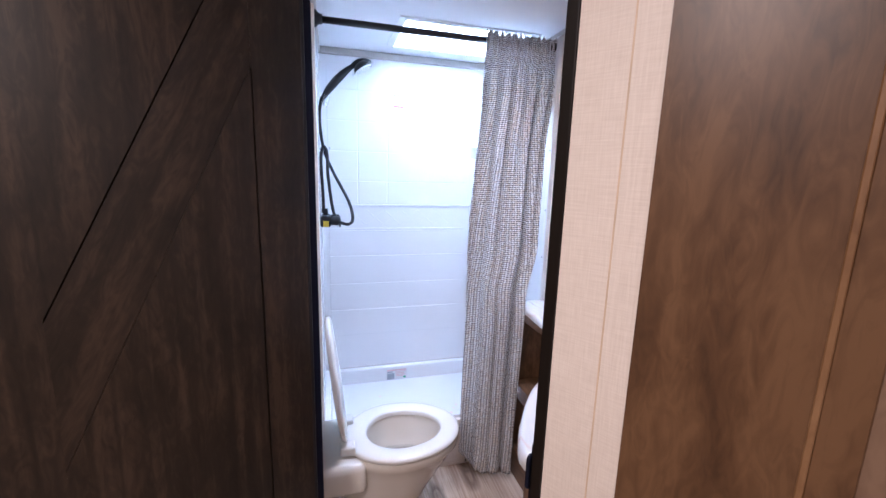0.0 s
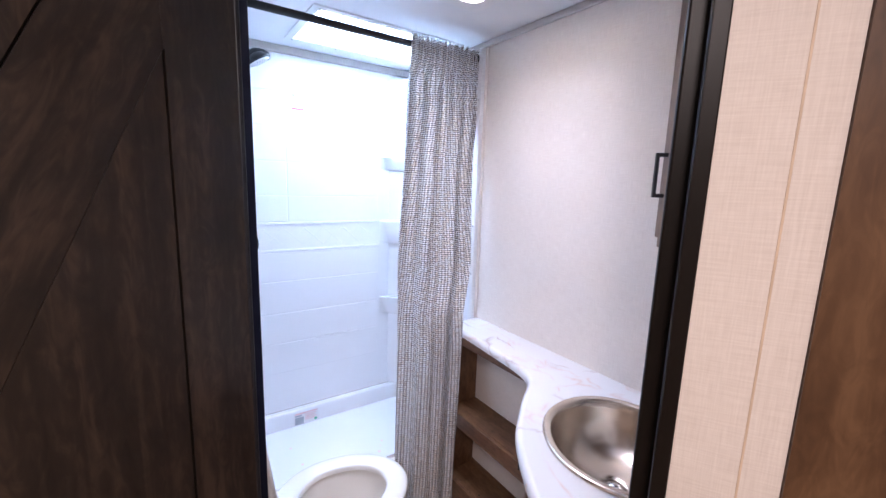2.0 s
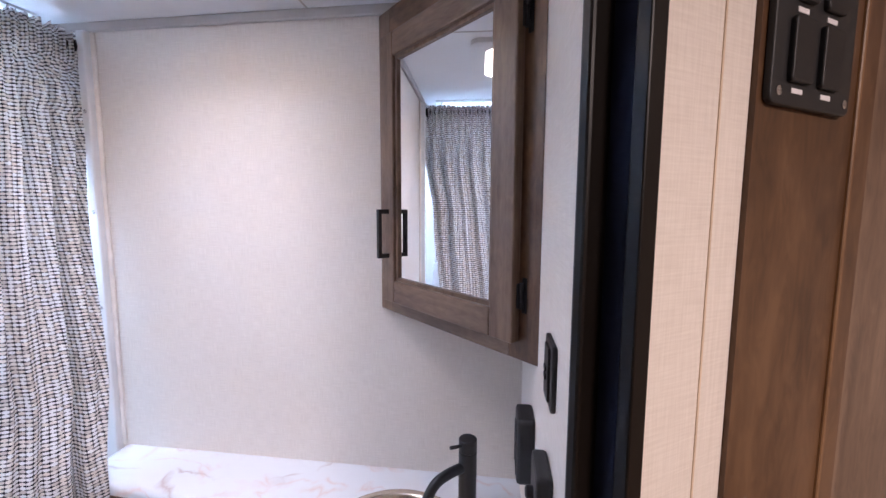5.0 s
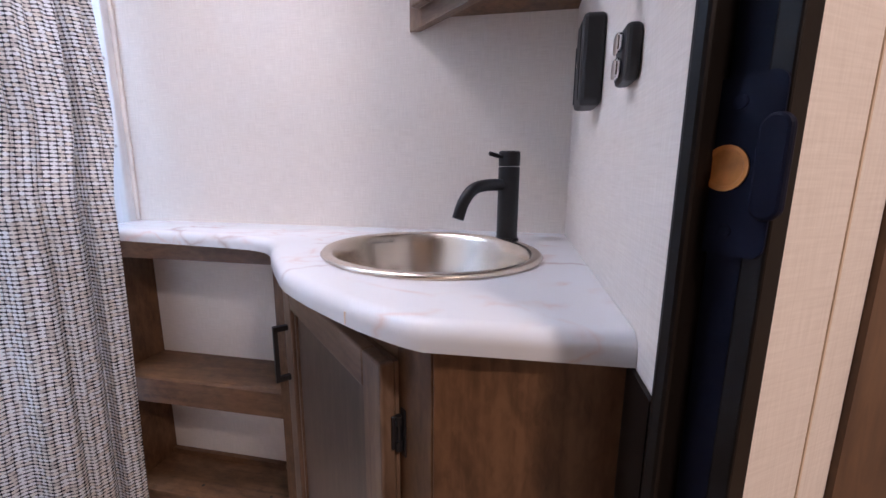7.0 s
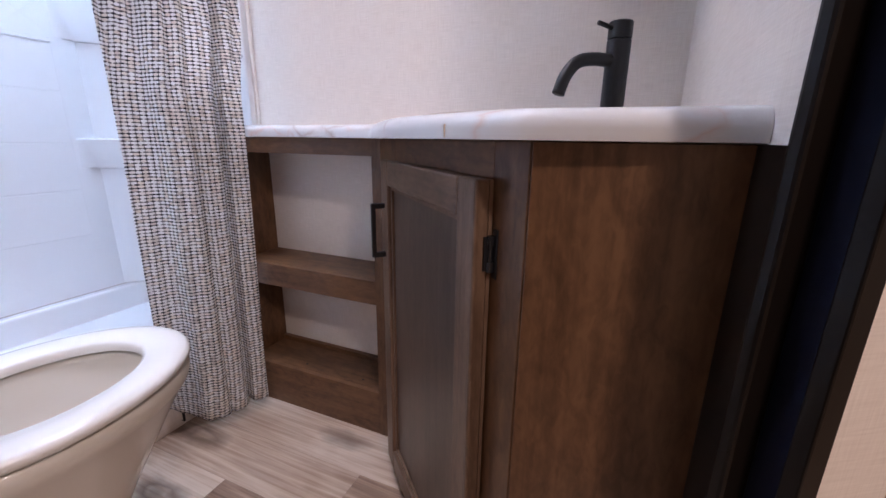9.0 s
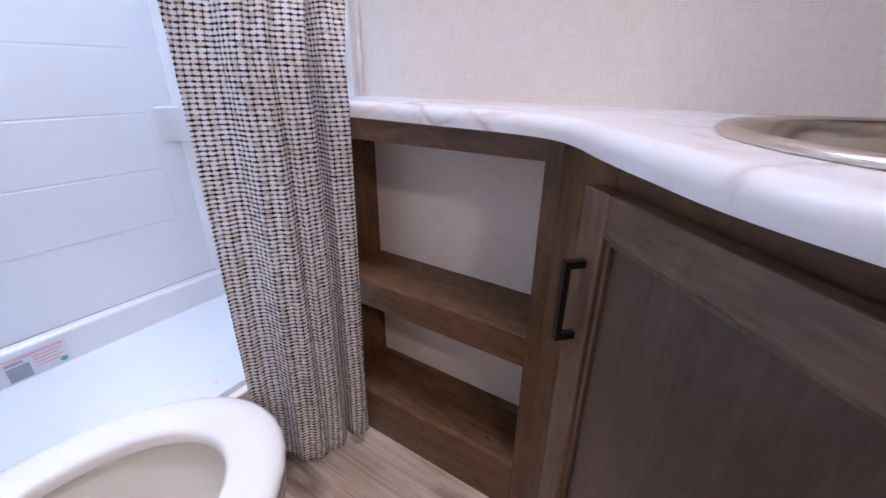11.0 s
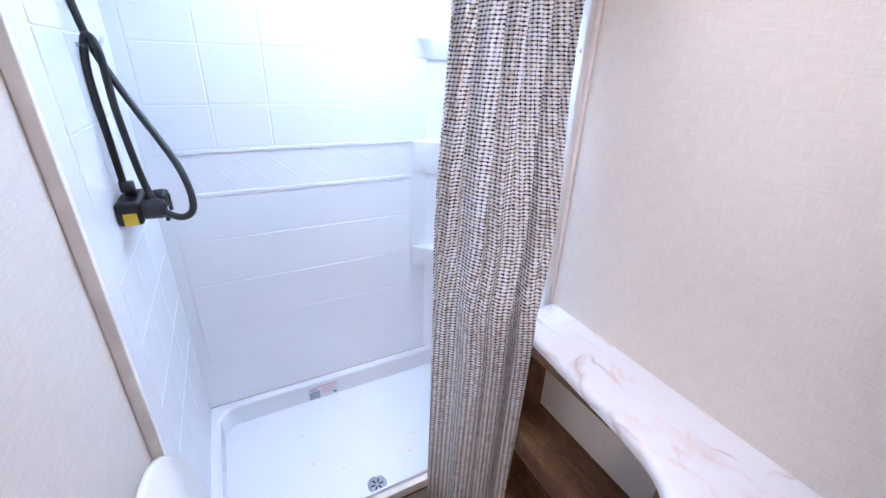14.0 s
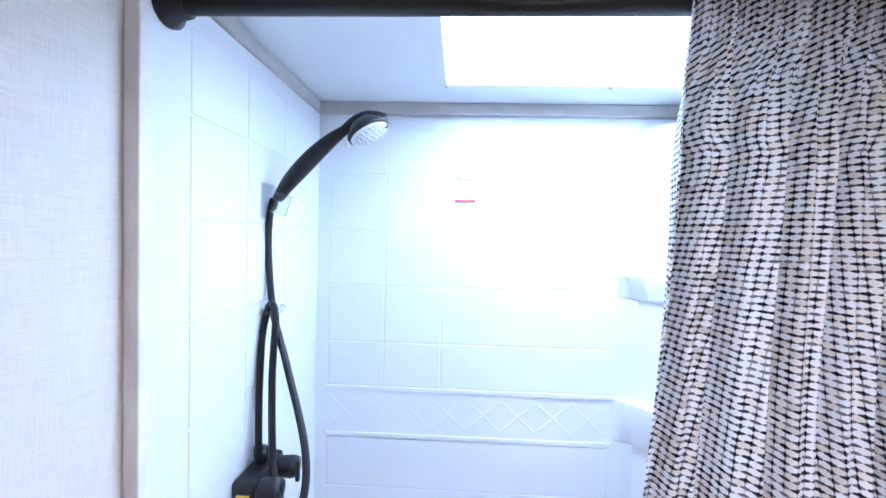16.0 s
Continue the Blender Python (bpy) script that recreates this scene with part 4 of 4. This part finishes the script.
# vanity cabinet
CAB = along(0.411, 0.676, 0.70, 0.712)
LEN = 0.612
va = thing("vanity_cabinet", "brown stained corner vanity cabinet with angled front", "cabinet", CAB)
part("face_stile", boxes((0.0, 0.07, -0.018, 0.0, 0.0, 0.829), bevel=0.001), WALNUT, va)
part("face_stile", boxes((0.48, LEN, -0.018, 0.0, 0.0, 0.829), bevel=0.001), WALNUT, va)
part("face_rail", boxes((0.07, 0.48, -0.018, 0.0, 0.775, 0.829)), WALNUT_X, va)
part("face_rail", boxes((0.07, 0.48, -0.018, 0.0, 0.0, 0.06)), WALNUT_X, va)
part("inside_back", boxes((0.05, LEN - 0.02, -0.03, -0.02, 0.0, 0.70)), WALNUT, va)
sd = part("side_panel", boxes((0, 0.016, 0.4925, 0.674, 0.0, 0.829), bevel=0.001), WALNUT, va, "orange-brown stained end panel")
sd.matrix_local = CAB.inverted() @ pose(0.409, 0, 0)


# dark strip on the partition paints the shade between jamb and end panel
part("filler_strip", boxes((0.345, 0.4085, 0.4925, 0.4965, 0.0, 0.829)), JAMBEDGE, va, "dark strip standing in for the shaded gap beside the jamb").matrix_local = CAB.inverted()


def hinge_mesh(x, sx, sy, z):
    """A slim wrap hinge at a door's edge: a leaf on the stile, two knuckles and a pin; sx points off the door, sy outward."""
    bm = bmesh.new()

    def block(a, b, c, d, e, f):
        bmesh.ops.create_cube(bm, size=1, matrix=Matrix.LocRotScale((x + sx * (a + b) / 2, sy * (c + d) / 2, z + (e + f) / 2), None, (b - a, d - c, f - e)))

    block(0.003, 0.013, 0.0005, 0.0025, -0.030, 0.030)
    block(0.0005, 0.004, 0.0005, 0.014, -0.021, 0.021)
    bmesh.ops.bevel(bm, geom=bm.edges[:], offset=0.0007, segments=1, affect="EDGES")
    for e in (-0.016, 0.016):
        bmesh.ops.create_cone(bm, cap_ends=True, segments=10, radius1=0.0042, radius2=0.0042, depth=0.012, matrix=Matrix.Translation((x + sx * 0.0052, sy * 0.0062, z + e)))
    bmesh.ops.create_cone(bm, cap_ends=True, segments=8, radius1=0.0022, radius2=0.0022, depth=0.040, matrix=Matrix.Translation((x + sx * 0.0052, sy * 0.0062, z)))
    return bm


def framed_door(parent, x0, x1, z0, z1, y0, y1, frame_w, upright, rail, panel, panel_label, bead=True):
    """A mitred frame-and-panel door; y outward."""
    part("stile", boxes((x0, x0 + frame_w, y0, y1, z0, z1), bevel=0.003, seg=2), upright, parent)
    part("stile", boxes((x1 - frame_w, x1, y0, y1, z0, z1), bevel=0.003, seg=2), upright, parent)
    part("rail", boxes((x0 + frame_w, x1 - frame_w, y0, y1, z1 - frame_w, z1), bevel=0.003, seg=2), rail, parent)
    part("rail", boxes((x0 + frame_w, x1 - frame_w, y0, y1, z0, z0 + frame_w), bevel=0.003, seg=2), rail, parent)
    if bead:
        w = 0.008
        a, b, c, d = x0 + frame_w, x1 - frame_w, z0 + frame_w, z1 - frame_w
        ym = y0 + (y1 - y0) * 0.6
        part("bead", boxes((a, a + w, y0, ym, c, d), (b - w, b, y0, ym, c, d), (a + w, b - w, y0, ym, c, c + w), (a + w, b - w, y0, ym, d - w, d)), upright, parent, "stepped inner bead")
    return part("panel", boxes((x0 + frame_w, x1 - frame_w, y0, y0 + (y1 - y0) * 0.35, z0 + frame_w, z1 - frame_w)), panel, parent, panel_label)


vd = part("door", boxes((0.065, 0.504, 0.002, 0.007, 0.046, 0.786)), GREYWOOD, va, "grey-brown framed cabinet door")
framed_door(vd, 0.064, 0.505, 0.045, 0.787, 0.007, 0.026, 0.05, GREYWOOD, GREYWOOD_X, PANELWOOD, "darker brown recessed panel")
pull_handle("handle", vd, pose(0.481, 0.026, 0.641), 0.115, "square black bar pull")
for z in (0.70, 0.14):
    part("hinge", hinge_mesh(0.064, -1, 1, z), BLACK, va, "black wrap hinge")

# ---------------------------------------------------------------- medicine cabinet
MC = along(1.0, 0.857, -0.692, -0.722)
mc = thing("medicine_cabinet", "brown wooden corner medicine cabinet with mirrored door", "medicine cabinet", MC)
# local x from the right wall towards the partition; the room lies towards -y
L = 0.505
part("face_stile", boxes((0.0, 0.05, 0.0, 0.018, 1.306, 2.03), bevel=0.001), GREYWOOD, mc)
part("face_stile", boxes((0.440, L, 0.0, 0.018, 1.306, 2.03), bevel=0.001), WALNUT, mc, "lighter brown face stile")
part("face_rail", boxes((0.05, 0.44, 0.0, 0.018, 1.306, 1.355)), GREYWOOD_X, mc)
part("face_rail", boxes((0.05, 0.44, 0.0, 0.018, 1.955, 2.03)), WALNUT_X, mc)
bt = part("bottom", prism([(0.9995, 0.4925), (0.9995, 0.835), (0.68, 0.4925)], 1.333, 1.345), WALNUT, mc, "dark cabinet underside")
bt.matrix_local = MC.inverted()
md = part("mirror_door", boxes((0.046, 0.465, -0.005, -0.002, 1.341, 1.957)), GREYWOOD, mc, "grey-brown framed mirror door")
framed_door(md, 0.044, 0.467, 1.339, 1.959, -0.005, -0.024, 0.053, GREYWOOD, GREYWOOD_X, MIRROR, "mirror glass")
pull_handle("handle", md, pose(0.074, -0.024, 1.504, 0, 0, 180), 0.115, "square black bar pull")
for z in (1.87, 1.42):
    part("hinge", hinge_mesh(0.467, 1, -1, z), BLACK, mc, "black wrap hinge")

# ---------------------------------------------------------------- partition fittings (y is the wall's face)
PY = 0.4922


def on_partition(x, z):
    return pose(x, PY, z, -90, 180, 0)   # local z points into the room


gf = thing("wall_outlet", "black wall outlet on the partition", "outlet", on_partition(0.484, 1.368))
part("plate", prism(rounded(0.064, 0.080, 0.006), 0, 0.006, 0.0015), BLACKPLASTIC, gf, "black cover plate")
part("socket", prism(rounded(0.034, 0.066, 0.004), 0, 0.009, 0.001), BLACK, gf, "black socket face")
part("button", boxes((-0.006, 0.006, 0.002, 0.008, 0.009, 0.011), (-0.006, 0.006, -0.008, -0.002, 0.009, 0.011)), BLACKPLASTIC, gf)
th = thing("thermostat_box", "black square control box with small knob on the partition", "control box", on_partition(0.484, 1.208))
part("case", prism(rounded(0.068, 0.080, 0.007), 0, 0.020, 0.005), BLACKPLASTIC, th, "black case with chamfered edges")
part("knob", lathe([(0.008, 0.020), (0.008, 0.028), (0.005, 0.030)], 14), BLACK, th)
part("recess", boxes((-0.018, 0.018, -0.027, -0.012, 0.020, 0.0215)), BLACK, th)
sw = thing("light_switch", "small black rounded switch with two chrome rockers", "switch", on_partition(0.494, 1.107))
part("plate", prism(rounded(0.050, 0.052, 0.011), 0, 0.014, 0.004), BLACKPLASTIC, sw, "black rounded plate")
for y in (0.0115, -0.0115):
    o = part("rocker", prism(rounded(0.020, 0.018, 0.005), 0, 0.006, 0.002), CHROME, sw, "shiny rocker")
    o.location = (0, y, 0.014)
sd2 = thing("detector_box", "tall black plastic box with slots on the partition", "detector", on_partition(0.690, 1.148))
part("case", prism(rounded(0.068, 0.120, 0.01), 0, 0.03, 0.006), BLACKPLASTIC, sd2, "black case")
part("slot", boxes((0.012, 0.016, -0.05, 0.05, 0.03, 0.0312), (-0.03, -0.026, -0.05, 0.03, 0.03, 0.0312)), BLACK, sd2, "dark slot")
part("lamp", lathe([(0.005, 0.03), (0.005, 0.032)], 10), CHROME, sd2)

# ---------------------------------------------------------------- toilet, backed to the left wall and facing +x
TY = 1.424
to = thing("toilet", "bone-white compact toilet with raised lid beside the wall", "toilet", pose(0, TY, 0))


def egg(cx, rx_front, rx_back, ry, z, n=40):
    pts = []
    for k in range(n):
        a = 2 * math.pi * k / n
        c, s = math.cos(a), math.sin(a)
        pts.append((cx + (rx_front if c > 0 else rx_back) * c, ry * s, z))
    return pts


def loft(rings, close_bottom=True, close_top=False):
    bm = bmesh.new()
    vs = [[bm.verts.new(p) for p in r] for r in rings]
    n = len(vs[0])
    for a, b in zip(vs, vs[1:]):
        for k in range(n):
            bm.faces.new((a[k], a[(k + 1) % n], b[(k + 1) % n], b[k]))
    if close_bottom:
        bm.faces.new(vs[0][::-1])
    if close_top:
        bm.faces.new(vs[-1])
    return bm


part("bowl", loft([egg(0.17, 0.15, 0.14, 0.10, 0.0), egg(0.17, 0.15, 0.14, 0.10, 0.03), egg(0.18, 0.14, 0.13, 0.095, 0.10), egg(0.21, 0.18, 0.17, 0.125, 0.22), egg(0.24, 0.220, 0.20, 0.158, 0.33), egg(0.25, 0.238, 0.21, 0.173, 0.372), egg(0.25, 0.247, 0.212, 0.181, 0.382), egg(0.25, 0.250, 0.213, 0.184, 0.398),
                   egg(0.25, 0.247, 0.212, 0.181, 0.412), egg(0.25, 0.240, 0.206, 0.175, 0.4145), egg(0.26, 0.183, 0.14, 0.125, 0.4145), egg(0.26, 0.176, 0.135, 0.119, 0.40), egg(0.26, 0.158, 0.125, 0.105, 0.34), egg(0.25, 0.12, 0.10, 0.08, 0.285), egg(0.25, 0.05, 0.05, 0.045, 0.262)], True, True), CERAMIC, to, "bone-white ceramic bowl", True)
part("water", loft([egg(0.25, 0.131, 0.109, 0.087, 0.2985), egg(0.25, 0.133, 0.111, 0.089, 0.300)], True, True), WATER, to, "clear water in the bowl")
part("seat", loft([egg(0.25, 0.246, 0.20, 0.182, 0.417), egg(0.25, 0.253, 0.205, 0.188, 0.4225), egg(0.25, 0.252, 0.204, 0.187, 0.431), egg(0.25, 0.245, 0.198, 0.181, 0.4365), egg(0.25, 0.230, 0.186, 0.168, 0.4385), egg(0.262, 0.170, 0.136, 0.124, 0.4365), egg(0.262, 0.163, 0.130, 0.118, 0.431), egg(0.262, 0.162, 0.129, 0.117, 0.417)], False), SEATMAT, to, "white seat ring", True)
bm = loft([egg(0.225, 0.240, 0.225, 0.180, 0.0), egg(0.225, 0.245, 0.23, 0.184, 0.008), egg(0.225, 0.236, 0.22, 0.176, 0.018), egg(0.225, 0.10, 0.10, 0.08, 0.022)], True, True)
ld = part("lid", bm, SEATMAT, to, "raised white lid", True)
ld.matrix_local = pose(0.06, 0, 0.447) @ pose(0, 0, 0, 0, -97, 0)
for y0 in (-0.11, 0.06):
    part("hinge_block", boxes((0.03, 0.085, y0, y0 + 0.05, 0.425, 0.458), bevel=0.006, seg=2), SEATMAT, to, "white hinge block")
part("back_deck", boxes((-0.055, 0.12, -0.16, 0.16, 0.30, 0.417), bevel=0.025, seg=3), CERAMIC, to, "bone-white back deck", True)
part("foot", boxes((-0.03, 0.25, -0.11, 0.11, 0.0, 0.05), bevel=0.015, seg=2), CERAMIC, to, "bone-white foot", True)
pd = part("flush_pedal", boxes((0.02, 0.09, -0.165, -0.115, 0.06, 0.085), bevel=0.006, seg=2), PLASTIC, to, "white flush pedal")

# ---------------------------------------------------------------- floor: grey-brown plank vinyl
fl = solid("floor", boxes((-1.95, 1.05, -2.05, 2.37, -0.06, -0.004)), GROOVE, "weathered grey-brown wood plank vinyl floor", "floor", kind="structure")
prng = random.Random(11)
PW = 0.148
plank_meshes = {}


def plank_mesh(n):
    if n not in plank_meshes:
        bm = boxes((-PW / 2 + 0.0004, PW / 2 - 0.0004, -n / 2, n / 2, -0.004, 0.0))
        me = bpy.data.meshes.new("plank")
        bm.to_mesh(me)
        bm.free()
        me.materials.append(PLANK)
        plank_meshes[n] = me
    return plank_meshes[n]


x = -1.078 - 5 * PW
while x < 1.0:
    end = 2.29 if x + PW < -0.11 else 1.70
    y = -2.04 - prng.choice((0.0, 0.2, 0.35))
    while y < end:
        n = prng.choice((0.45, 0.6, 0.75))
        lo, hi = max(y, -2.04), min(y + n, end)
        if hi - lo > 0.02:
            o = new("plank", plank_mesh(round(hi - lo - 0.0008, 3)))
            o.parent = fl
            o.location = (x + PW / 2, (lo + hi) / 2, 0)
        y += n
    x += PW
